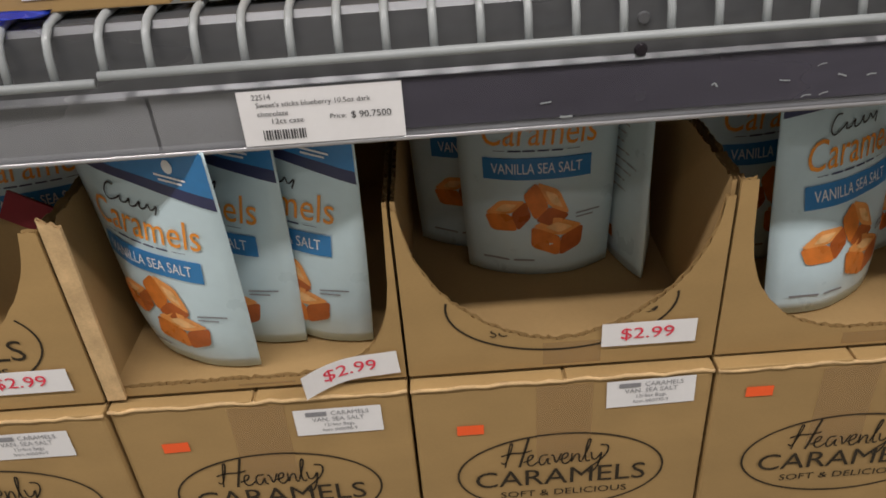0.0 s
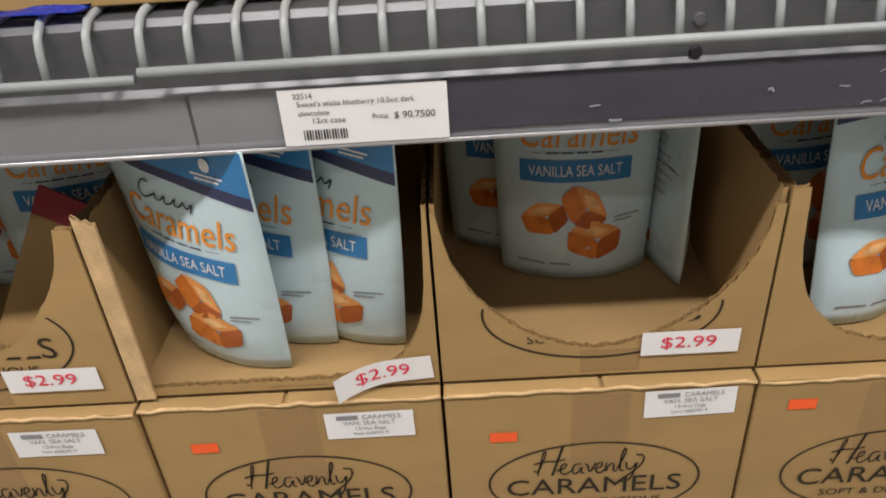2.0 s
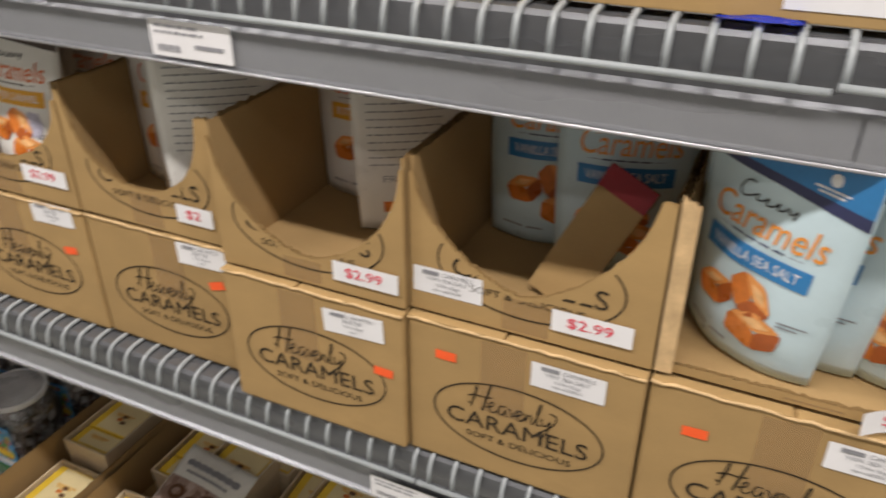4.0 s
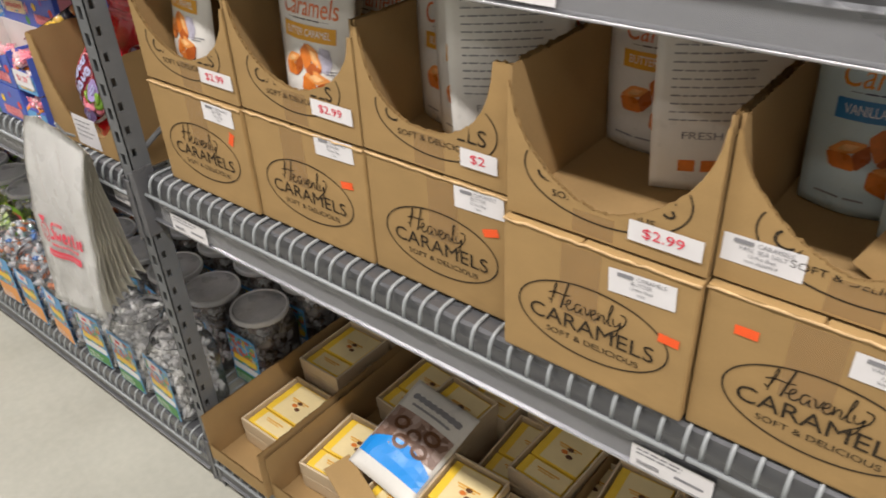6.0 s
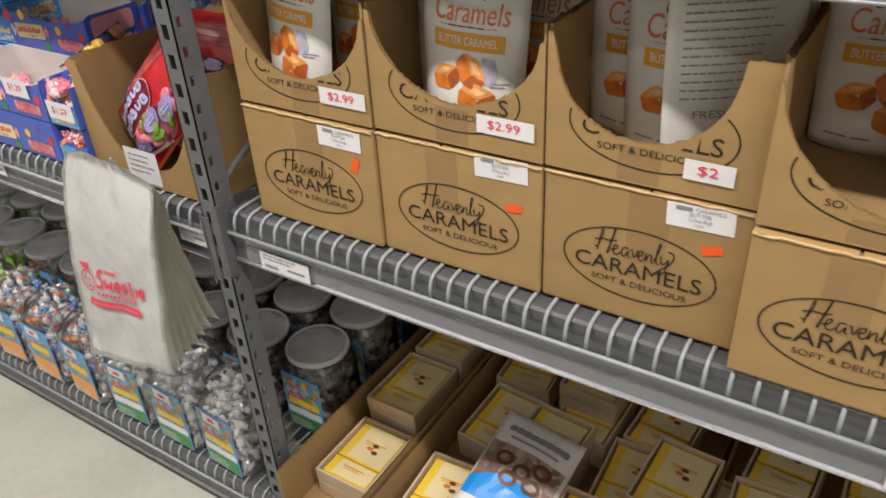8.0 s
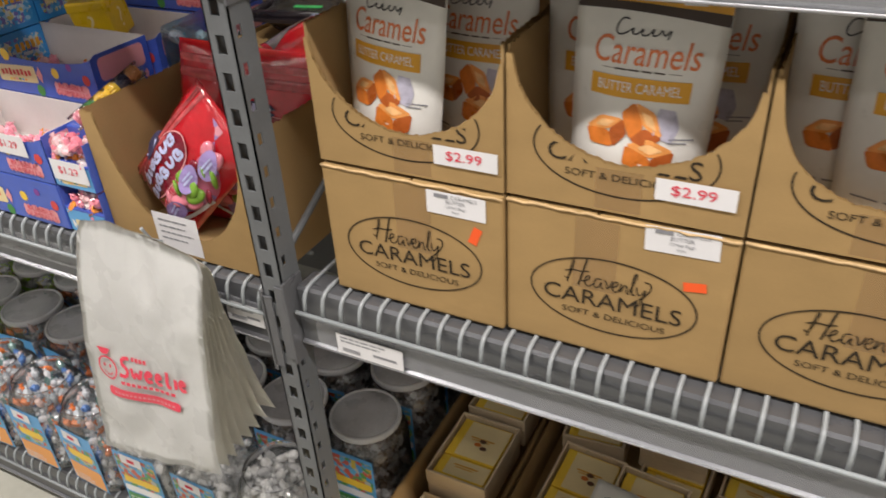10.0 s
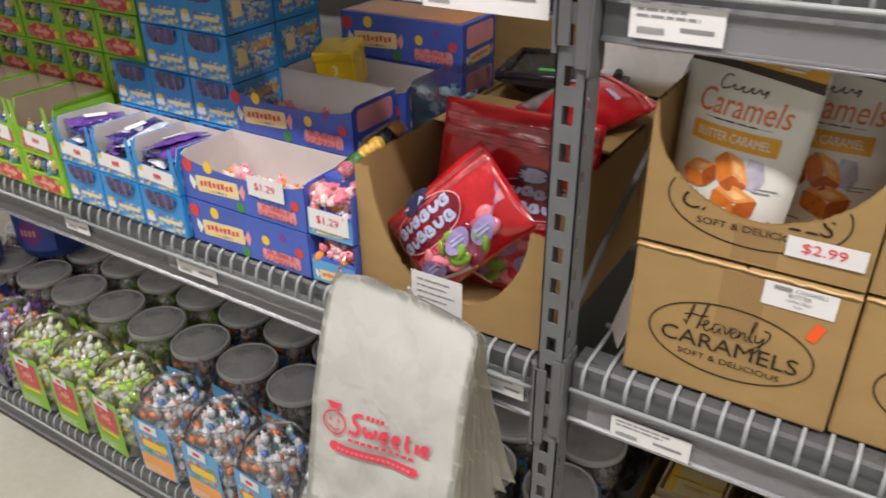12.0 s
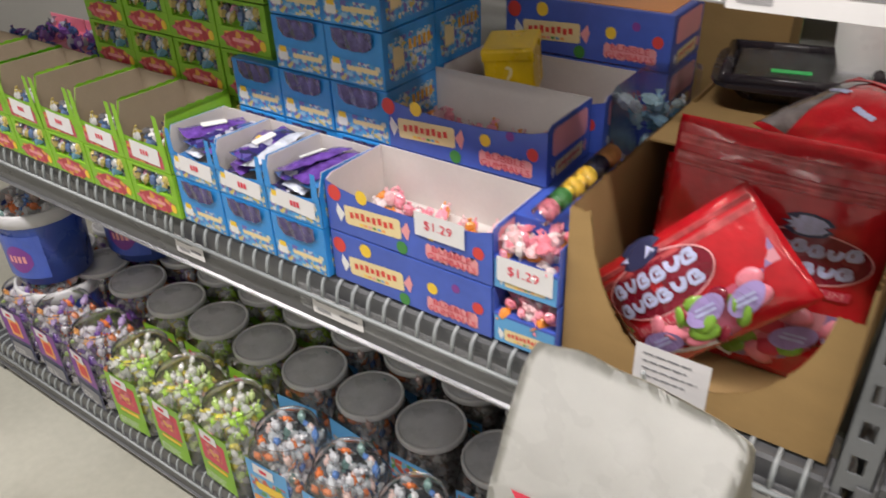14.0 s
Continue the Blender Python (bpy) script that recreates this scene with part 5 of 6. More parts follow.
def sky_box(m, opened, w=0.124, d=0.138, h=0.094, tag=False):
    c = empty("snack_display_box", m, "open sky blue candy display box with foil packs" if opened else "closed sky blue candy display box with foil window", "candy box", "sky blue candy boxes")
    at = front(0, 0, 0)
    if opened:
        tray_walls(c, w, d, h * 1.02, h * 0.62, "b_sky", "pale", h * 0.96, dip=0.012)
        rnd = random.Random(int(m.translation.x * 1000))
        mats = ["foil_violet", "foil_blue", "art_foil", "foil_pale", "foil_violet", "art_foil"]
        rnd.shuffle(mats)
        for k, mat in enumerate(mats):
            bm = bmesh.new()
            bmesh.ops.create_grid(bm, x_segments=6, y_segments=12, size=0.5)
            mm = pose(w * (0.20, 0.50, 0.80, 0.33, 0.66, 0.48)[k] + rnd.uniform(-0.006, 0.006), d * 0.50, h * (0.54 + 0.065 * k), rnd.uniform(-6, 9), rnd.uniform(-18, 18), rnd.uniform(-26, 20))
            for v in bm.verts:
                e = (1 - (2 * v.co.x) ** 2) * (1 - (2 * v.co.y) ** 4)
                q = mm @ Vector((v.co.x * 0.046, v.co.y * 0.124, 0.008 * e + 0.003 * noise.noise(v.co * 9 + Vector((k, 0, 0)))))
                v.co = Vector((min(w - 0.005, max(0.005, q.x)), min(d - 0.004, max(0.006, q.y)), q.z))
            fp = part("foil_pack", bm, mat, c, smooth=True)
            if k in (1, 3, 5):
                part("pack_print", plate([tuple(q) for q in rect(-0.009, -0.026, 0.007, 0.022, 0.004)], lambda u, v, dd: mm @ Vector((u, v, 0.0105 + dd)), 0.0006), ("p_yellow", "foil_pale", "p_white")[k % 3], fp)
    else:
        part("body", box(0.0008, w - 0.0008, 0, d - 0.001, 0, h - 0.001, 0.002), "b_sky", c)
        part("foil_window", sheet(lambda u, v, dd: Vector((u, -dd - 0.0016 * math.sin(u * 240 + v * 90) - 0.0018 * noise.noise(Vector((u * 60, v * 60, m.translation.x))), v)), w * 0.15, h * 0.62, w * 0.85, h * 0.97, 16, 8, 0.0040, lo=lambda s: 0.012 * (2 * s - 1) ** 4), "foil_dark", c, smooth=True)
    top = h * (0.58 if opened else 0.54)
    part("picture_field", plate(rect(w * 0.04, 0.004, w * 0.96, top * 0.80), at, 0.0007), "art_sky", c)
    part("title_print", plate(mark(w * 0.36, top * 0.46, w * 0.90, top * 0.66, 8, 5), at, 0.0010), "p_cream", c)
    part("figure_print", plate(mark(w * 0.08, top * 0.30, w * 0.26, top * 0.72, 4, 2), at, 0.0012), "p_white", c)
    part("figure_print", plate(mark(w * 0.11, top * 0.60, w * 0.24, top * 0.84, 3, 3), at, 0.0014), "p_yellow", c)
    side = lambda u, v, dd: Vector((w + dd, u, v))
    part("side_print", plate(rect(d * 0.08, h * 0.12, d * 0.92, h * 0.85, 0.012), side, 0.0008), "art_sky", c)
    part("side_print", plate(mark(d * 0.16, h * 0.28, d * 0.36, h * 0.70, 4, 7), side, 0.0012), "p_cream", c)
    part("side_print", bars(side, [(d * (0.45 + 0.09 * k), h * 0.56, d * (0.51 + 0.09 * k), h * 0.74) for k in range(5)], 0.0013), "gold", c)
    if tag:
        sticker(c, at, w * 0.20, h * 0.20, w * 0.70, h * 0.34, -0.06, "white", "price_tag", 0.0022)
        part("lettering", bars(at, [(w * (0.47 + 0.06 * k), h * 0.29, w * (0.51 + 0.06 * k), h * 0.40) for k in range(3)], 0.0034), "red", c)
    if opened:
        for x in (0.0, w - 0.016):
            part("corner_tab", plate([(x, h * 0.5), (x + 0.016, h * 0.5), (x + 0.013, h * 1.03), (x + 0.003, h * 1.03)], at, 0.0012), "b_sky", c)
    return c


sky_c = sky_box(pose(-2.668 - 0.126, 0.550, Z), False)
sky_box(pose(-2.668 - 0.126, 0.550, Z + 0.095), True, tag=True)
for k in (1, 2):
    copy_thing(sky_c, pose(-2.668 - 0.126 * (k + 1), 0.550, Z))
    sky_box(pose(-2.668 - 0.126 * (k + 1), 0.550, Z + 0.095), True, tag=True)
for k, tall in enumerate((4, 5, 3)):
    for row in range(2):
        for lv in range(tall + (row if k else 1)):
            copy_thing(sky_c, pose(-2.765 - 0.124 * k, 0.700 + 0.141 * row, Z + 0.095 * lv, 0, 0, 0.8 * ((lv + k) % 3 - 1)))

# lime green boxes


def green_box(m, opened, w=0.142, d=0.165, h=0.095):
    c = empty("lime_display_box", m, "open lime green candy tray with wavy edge and price sticker" if opened else "closed lime green candy display box with clear window", "candy box", "lime green candy boxes")
    at = front(0, 0, 0)
    rnd = random.Random(6)
    if opened:
        fh = h * 0.60
        tray_walls(c, w, d, h * 1.18, fh, "b_green", "greyboard", h * 1.16, dip=0.006)
        for x in (0.0, w):
            bm = bmesh.new()
            n = 24
            a = [bm.verts.new((x, d * (0.10 + 0.9 * i / n), h * 1.10)) for i in range(n + 1)]
            b = [bm.verts.new((x, d * (0.10 + 0.9 * i / n), h * 1.20 + 0.0035 * abs(math.sin(i * 0.9)))) for i in range(n + 1)]
            for i in range(n):
                bm.faces.new((a[i], a[i + 1], b[i + 1], b[i]))
            ret = bmesh.ops.solidify(bm, geom=bm.faces[:], thickness=0.002)
            part("wavy_edge", bm, "b_green", c)
        for x in (0.0, w - 0.020):
            part("corner_tab", plate([(x, fh * 0.6), (x + 0.020, fh * 0.6), (x + 0.014, h * 1.20), (x + 0.002, h * 1.22)], at, 0.0012), "b_green", c)
        tagged(part("candy_heap", pieces(rnd, 0.012, w - 0.012, 0.012, d - 0.01, 0.02, h * 0.55, 46, 0.011), "c_window", c, "mixed wrapped sweets"), kind="stuff")
        sticker(c, at, w * 0.22, 0.014, w * 0.6, 0.036, -0.05, "white", "price_tag", 0.0018)
        part("lettering", bars(at, [(w * (0.44 + 0.06 * k), 0.026, w * (0.475 + 0.06 * k), 0.036) for k in range(3)], 0.0028), "red", c)
        part("picture_field", plate(rect(w * 0.12, 0.006, w * 0.88, fh * 0.75), at, 0.0006), "art_red", c)
    else:
        part("body", box(0.0008, w - 0.0008, 0.012, d - 0.001, 0, h - 0.001, 0.002), "b_green", c)
        part("frame_strip", box(0.0008, w - 0.0008, 0.0, 0.012, 0, h * 0.46, 0.001), "b_green", c)
        part("frame_strip", box(0.0008, w - 0.0008, 0.0, 0.012, h * 0.92, h - 0.001, 0.001), "b_green", c)
        for x in (0.0008, w - 0.016):
            part("frame_strip", box(x, x + 0.0152, 0.0, 0.012, h * 0.46, h * 0.92, 0.001), "b_green", c)
        tagged(part("candy_heap", pieces(rnd, 0.02, w - 0.02, 0.004, 0.014, h * 0.5, h * 0.88, 22, 0.010), "c_window", c, "mixed wrapped sweets"), kind="stuff")
        part("picture_burst", plate([(w * 0.5 + w * (0.45 if k % 2 else 0.38) * math.cos(k * math.pi / 9), h * 0.22 + h * (0.22 if k % 2 else 0.19) * math.sin(k * math.pi / 9)) for k in range(18)], at, 0.0008), "art_red", c)
        part("title_print", plate(mark(w * 0.30, h * 0.18, w * 0.70, h * 0.27, 5, 4), at, 0.0012), "p_pink", c)
        part("picture_dot", plate(ellipse(w * 0.88, h * 0.2, 0.008, 0.010, 12), at, 0.0012), "p_yellow", c)
    return c


gr_c = green_box(pose(-3.048 - 0.144, 0.545, Z), False)
gr_o = green_box(pose(-3.048 - 0.144, 0.545, Z + 0.096), True)
for k in range(1, 8):
    copy_thing(gr_c, pose(-3.048 - 0.144 * (k + 1), 0.545, Z))
    copy_thing(gr_o, pose(-3.048 - 0.144 * (k + 1), 0.545, Z + 0.096, 0, 0, 0.6 * (k % 3 - 1)))
for k in range(4):
    for lv in range(5 if k < 3 else 4):
        copy_thing(gr_c, pose(-3.066 - 0.144 * k, 0.722, Z + 0.096 * lv, 0, 0, 0.7 * ((lv + k) % 3 - 1)))
for k in range(3):
    for lv in range(2):
        c = empty("pink_candy_box", pose(-3.66 - 0.16 * k, 0.735, Z + 0.10 * lv), "pink candy display box on wire shelf", "candy box", "pink candy boxes")
        part("body", box(0.001, 0.155, 0, 0.16, 0, 0.062, 0.002), "b_pink", c)
        tagged(part("candy_heap", pieces(random.Random(k + 4 * lv), 0.02, 0.135, 0.02, 0.14, 0.06, 0.085, 24, 0.011), "c_purple", c, "dark wrapped sweets"), kind="stuff")
        part("rim", box(0.001, 0.155, 0.156, 0.16, 0.062, 0.098, 0.001), "b_pink", c)

# ---- bubble gum carton ----
GX0, GX1, GY = -2.246, -1.892, 0.575
c = empty("display_carton", pose(GX0, GY, Z), "brown cardboard carton with round cut front full of red candy bags", "carton")
gw = GX1 - GX0


def gum_cut(u):
    t = (u - 0.030) / (gw - 0.062)
    if t < 0 or t > 1:
        return 0.248 if t < 0.5 else 0.205
    side = 0.248 if t < 0.5 else 0.205
    return 0.036 + (side - 0.036) * (1 - (1 - abs(2 * t - 1) ** 2.1) ** (1 / 1.7))


bm = bmesh.new()
panel(bm, gw, gum_cut, lambda u, v, d: Vector((u, d, v)), 3)
part("front_panel", bm, "card", c)
for xx, s in ((0, 1), (gw, -1)):
    bm = bmesh.new()
    panel(bm, 0.40, lambda u: 0.25, lambda u, v, d: Vector((xx + s * d, 0.0042 + u, v)), 4, step=0.006)
    part("side_panel", bm, "card_in", c)
part("back_panel", box(0.005, gw - 0.005, 0.400, 0.404, 0, 0.25), "card_in", c)
part("bottom", box(0.005, gw - 0.005, 0.005, 0.399, 0, 0.005), "card_in", c)
part("top_flap", box(0.006, gw - 0.006, 0.235, 0.403, 0.2504, 0.2540, 0.001), "card", c)
lab, on = sticker(c, front(0, 0, 0), gw * 0.30, 0.006, 0.10, 0.075, 0, "white", "label")
part("small_print", bars(on, lines(5, 0.012, 0.088, 0.06, 0.012, 4, 0.003), 0.0016), "grey_print", lab)


def gum_bag(m, label, wide=0.27, high=0.30, seed=0, eu=0.0, plain=False, esize=0.098, evf=0.615):
    """A glossy red pillow bag with a clear round window full of gum balls."""
    def skin(side):
        def at(u, v, d):
            e, f = min(1, abs(2 * u / wide)), min(1, abs(2 * v / high - 1))
            y = 0.034 * (1 - e ** 2.4) ** 0.8 * (1 - f ** 3) + 0.0006
            y += 0.011 * (1 - e) * noise.noise(Vector((u * 12 + seed, v * 12, side))) + 0.0026 * noise.noise(Vector((u * 45, v * 30 + seed, side))) * (1 - f ** 6)
            if v > high * 0.82:
                y += 0.0022 * math.sin(v * 420)
            return Vector((u, side * (max(y, 0.0006) + d), v))
        return at
    n, mm = 22, 26
    bm = bmesh.new()
    sk = []
    for side in (-1, 1):
        at = skin(side)
        sk.append([[bm.verts.new(at(wide * (i / n - 0.5), high * j / mm, 0)) for i in range(n + 1)] for j in range(mm + 1)])
    for k, g in enumerate(sk):
        for j in range(mm):
            for i in range(n):
                q = (g[j][i], g[j][i + 1], g[j + 1][i + 1], g[j + 1][i])
                bm.faces.new(q if k == 0 else q[::-1])
    a, b = sk
    for i in range(n):
        bm.faces.new((a[0][i + 1], a[0][i], b[0][i], b[0][i + 1])), bm.faces.new((a[mm][i], a[mm][i + 1], b[mm][i + 1], b[mm][i]))
    for j in range(mm):
        bm.faces.new((a[j][0], a[j + 1][0], b[j + 1][0], b[j][0])), bm.faces.new((a[j + 1][n], a[j][n], b[j][n], b[j + 1][n]))
    p = part("gum_bag", bm, "red_film", None, smooth=True)
    p.matrix_basis = m
    tagged(p, label, "candy bag", "red gum bags")
    at = skin(-1)
    w, h = wide, high
    # clear zip strips below the top seal
    for v0, v1 in ((0.80, 0.855), (0.885, 0.93)):
        part("zip_strip", sheet(lambda u, v, d: at(u, v, d + 0.0011 * math.sin(v * 1500)), -w * 0.48, h * v0, w * 0.48, h * v1, 16, 8, 0.0014), "zip_film", p, smooth=True)
    if plain:
        part("clear_strip", sheet(at, -w * 0.47, h * 0.04, -w * 0.20, h * 0.96, 6, 14, 0.0014), "grey_film", p, smooth=True)
        for cu, cv in ((-0.22, 0.52), (0.12, 0.42), (0.24, 0.62)):
            part("pale_print", plate(mark(w * (cu - 0.09), h * (cv - 0.03), w * (cu + 0.09), h * (cv + 0.03), 4, int(cu * 100)), at, 0.0022), "em_lilac", p)
        return p
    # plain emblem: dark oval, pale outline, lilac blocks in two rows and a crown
    ew, eh, ev = esize, esize * 0.44, h * evf
    em = part("emblem", lay(bmesh_of(ellipse(eu, ev, ew, eh, 30)), at, 0.0016), "em_dark", p)
    part("emblem_outline", ring(eu, ev, ew, eh, 0.0022, at, 40, 0.0030), "p_pink", em)
    rnd = random.Random(seed + 50)
    for row in (0, 1):
        x = eu - ew * (0.86 if row else 0.80)
        top, bot = ev + eh * (0.62 if row == 0 else -0.06), ev + eh * (0.06 if row == 0 else -0.62)
        for k in range(6):
            bw, j1 = ew * 0.235 * rnd.uniform(0.92, 1.05), rnd.uniform(-0.002, 0.002)
            lo2, hi2, mid = bot + 0.004 + j1, top - 0.004 + j1, (top + bot) / 2 + j1
            bm = bmesh.new()
            if k % 3 == 1:
                stroke(bm, [(x + 0.004, hi2), (x + 0.003, lo2 + 0.004), (x + bw * 0.5, lo2), (x + bw - 0.003, lo2 + 0.004), (x + bw - 0.001, hi2)], 0.0075)
            else:
                stroke(bm, [(x + 0.002, lo2), (x + 0.003, hi2), (x + bw * 0.85, hi2), (x + bw * 0.75, mid), (x + 0.006, mid), (x + bw * 0.98, mid), (x + bw * 0.9, lo2), (x + 0.002, lo2)], 0.0058)
            part("emblem_shape", lay(bm, at, 0.0036 + 0.0002 * (k % 2)), "em_lilac", em)
            x += ew * 0.272
    part("emblem_crown", plate([(eu - ew * 0.1 + ew * (0.42 if k % 2 else 0.27) * math.cos(k * math.pi / 11), ev + eh * 1.16 + eh * (0.44 if k % 2 else 0.27) * math.sin(k * math.pi / 11)) for k in range(22)], at, 0.0034), "navy", em)
    part("emblem_crown", plate([(eu - ew * 0.1 + ew * (0.34 if k % 2 else 0.24) * math.cos(k * math.pi / 11), ev + eh * 1.16 + eh * (0.35 if k % 2 else 0.23) * math.sin(k * math.pi / 11)) for k in range(22)], at, 0.0042), "em_lilac", em)
    part("title_band", sheet(at, eu - ew * 0.80, ev - eh * 1.38, eu + ew * 0.80, ev - eh * 1.02, 10, 2, 0.0036), "p_crimson", p)
    part("lettering", letters("BUBBLE GUM", 0.013, eu, ev - eh * 1.2, at, lift=0.0048, width=ew * 1.4), "p_pink", p)
    win = part("clear_window", sheet(at, -w * 0.45, h * 0.04, w * 0.45, h * min(0.40, evf - 0.22), 12, 8, 0.0008, lo=lambda s: 0.09 * abs(2 * s - 1) ** 2.2), "art_gum", p)
    rnd = random.Random(seed)
    spots = [(0.13 * i - 0.39 + rnd.uniform(-0.04, 0.04), 0.08 + 0.085 * (evf / 0.615) ** 1.6 * j + rnd.uniform(-0.025, 0.025)) for j in range(4) for i in range(7)]
    for k, (pu, pv) in enumerate(spots):
        u, v = pu * w, pv * h
        if v < 0.07 * h + 0.10 * (2 * u / w) ** 2:
            continue
        q = at(u, v, 0.001)
        bm = bmesh.new()
        blob(bm, q, rnd.uniform(0.012, 0.019), 1.35, 0.35, 0.85, rnd.uniform(-0.5, 0.5), 10, 7)
        part("gum_ball", bm, ("g_pink", "g_green", "g_pink", "p_crimson", "g_pink", "g_green", "em_dark")[rnd.randrange(7)], win, smooth=True)
    for cu, cv, tt in ((0.05, 0.30, 0.3), (-0.26, 0.22, -0.2), (0.24, 0.24, 0.4)):
        tab = lambda r1, r2: [(w * cu + r1 * math.cos(a) * math.cos(tt) - r2 * math.sin(a) * math.sin(tt), h * cv * evf / 0.615 + r1 * math.cos(a) * math.sin(tt) + r2 * math.sin(a) * math.cos(tt)) for a in (2 * math.pi * k / 18 for k in range(18))]
        lb = part("gum_label", plate(tab(0.030, 0.0165), at, 0.0095), "g_purple", win)
        part("gum_label_print", bars(at, [(w * cu - 0.016, h * cv * evf / 0.615 - 0.004, w * cu + 0.014, h * cv * evf / 0.615), (w * cu - 0.012, h * cv * evf / 0.615 + 0.003, w * cu + 0.016, h * cv * evf / 0.615 + 0.006)], 0.0108), "em_lilac", win)
    bm = bmesh.new()
    stroke(bm, [(-w * 0.47, h * 0.40), (-w * 0.42, h * 0.25), (-w * 0.25, h * 0.10), (0, h * 0.035)], 0.006)
    part("window_edge", lay(bm, at, 0.0042), "p_white", win)
    return p


def bmesh_of(poly):
    """A disc of rings inside an outline, fine enough to follow a skin."""
    bm = bmesh.new()
    mu, mv = sum(u for u, v in poly) / len(poly), sum(v for u, v in poly) / len(poly)
    rings = [[bm.verts.new((mu + (u - mu) * f, mv + (v - mv) * f, 0)) for u, v in poly] for f in (1, 0.75, 0.5, 0.25)]
    for a, b in zip(rings, rings[1:]):
        for k in range(len(poly)):
            bm.faces.new((a[k], a[(k + 1) % len(poly)], b[(k + 1) % len(poly)], b[k]))
    bm.faces.new(rings[-1])
    return bm


gum_bag(pose(-2.036, 0.636, Z + 0.086, -14, -46, 6), "glossy red bag of wrapped gum leaning out of carton", 0.262, 0.165, 1, eu=-0.030, evf=0.66, esize=0.090)
gum_bag(pose(-2.046, 0.694, Z + 0.010, -16, 2, 4), "glossy red bag of wrapped gum standing in carton", 0.285, 0.315, 6, eu=0.054, esize=0.078, evf=0.56)
gum_bag(pose(-2.12, 0.80, Z + 0.03, -12, 2, 4), "glossy red bag of wrapped gum in the back of carton", 0.20, 0.20, 9)
gum_bag(pose(-2.045, 0.86, Z + 0.262, -80, 4, -30), "glossy red candy bag lying on top of carton", 0.18, 0.20, 12, plain=True)

# ---- carrier bags on a hook ----
c = empty("carrier_bags", pose(-2.108, 0.512, 1.026, 0, 0, -3), "milky white plastic carrier bags with red print hanging from shelf", "plastic bags")


def bag_skin(k):
    """Sheet k of the stack: u across from -1 to 1, v from 0 at the top to 1 at the bottom."""
    def at(u, v, d):
        arch = max(0.0, 1 - v / 0.09)
        half = (0.150 + 0.030 * v) * (1 - 0.06 * arch ** 2)
        x = -0.004 + u * half - 0.050 * v + 0.011 * k * v ** 1.4
        y = -0.004 - 0.026 * math.sin(min(1, v * 2.2) * math.pi / 2) - 0.036 * v + 0.012 * k * v ** 0.7 + 0.0009 * k
        y += 0.010 * noise.noise(Vector((u * 1.7, v * 3.2, 1))) * v + 0.0045 * noise.noise(Vector((u * 3, v * 7, 4))) * min(1, v * 5)
        y += 0.004 * noise.noise(Vector((u * 2, v * 4, k * 5))) * v
        y += 0.0028 * math.sin(u * 8 + 1) * math.exp(-((v - 0.10) / 0.10) ** 2) + 0.0015 * math.sin(u * 17) * math.exp(-((v - 0.08) / 0.06) ** 2)
        tip = 0.008 * math.exp(-((u + 0.50) / 0.22) ** 2) - 0.012 * max(0.0, u) ** 3
        z = tip * arch - 0.500 * v - 0.010 * (u ** 2) * (1 - v) + (0.050 * u + 0.018 * k) * v - 0.0004 * k
        return Vector((x, y - d, z))
    return at


for k in range(8):
    at = bag_skin(k)
    bm = bmesh.new()
    n, m = 20, 26
    vs = [[bm.verts.new(at(2 * i / n - 1, j / m, 0)) for i in range(n + 1)] for j in range(m + 1)]
    for j in range(m):
        for i in range(n):
            bm.faces.new((vs[j][i], vs[j + 1][i], vs[j + 1][i + 1], vs[j][i + 1]))
    bmesh.ops.solidify(bm, geom=bm.faces[:], thickness=0.0008)
    part("bag_sheet", bm, "bag_white" if k == 0 else "bag_edge", c, smooth=True)
at0 = bag_skin(0)
on = lambda p, q, d: at0(p / 0.168, 0.580 - q / 0.53, d + 0.0030)
face = part("printed_face", ring(-0.106, 0.006, 0.031, 0.030, 0.0045, on, 30), "coral", c)
part("face_mark", plate([(-0.128, 0.056), (-0.090, 0.054), (-0.098, 0.040), (-0.116, 0.040)], on), "coral", face)
for u in (-0.116, -0.096):
    part("face_mark", plate(ellipse(u, 0.012, 0.0035, 0.005, 10), on), "coral", face)
bm = bmesh.new()
stroke(bm, [(-0.122, -0.004), (-0.106, -0.014), (-0.090, -0.004)], 0.0035)
part("face_mark", lay(bm, on), "coral", face)
word = [((0.030, 0.052), (0.010, 0.050), (0.006, 0.036), (0.026, 0.024), (0.020, 0.006), (0.0, 0.010)), ((0.0, 0.032), (0.006, 0.006), (0.014, 0.026), (0.022, 0.006), (0.028, 0.032)), ((0.002, 0.020), (0.020, 0.022), (0.012, 0.034), (0.002, 0.020), (0.010, 0.004), (0.020, 0.010)), ((0.002, 0.020), (0.020, 0.022), (0.012, 0.034), (0.002, 0.020), (0.010, 0.004), (0.020, 0.010)), ((0.010, 0.044), (0.008, 0.010), (0.018, 0.006)), ((0.006, 0.030), (0.006, 0.006)), ((0.002, 0.020), (0.020, 0.022), (0.012, 0.034), (0.002, 0.020), (0.010, 0.004), (0.020, 0.010))]
u = -0.068
for k, glyph in enumerate(word):
    bm = bmesh.new()
    stroke(bm, [(u + p, q - 0.012) for p, q in glyph], 0.0085)
    part("printed_mark", lay(bm, on, 0.0006 + 0.0002 * (k % 2)), "coral", c)
    u += max(p for p, q in glyph) + 0.006
part("printed_line", bars(on, [(-0.030 + 0.011 * k, 0.036, -0.022 + 0.011 * k, 0.046) for k in range(4)], 0.0006), "coral", c)
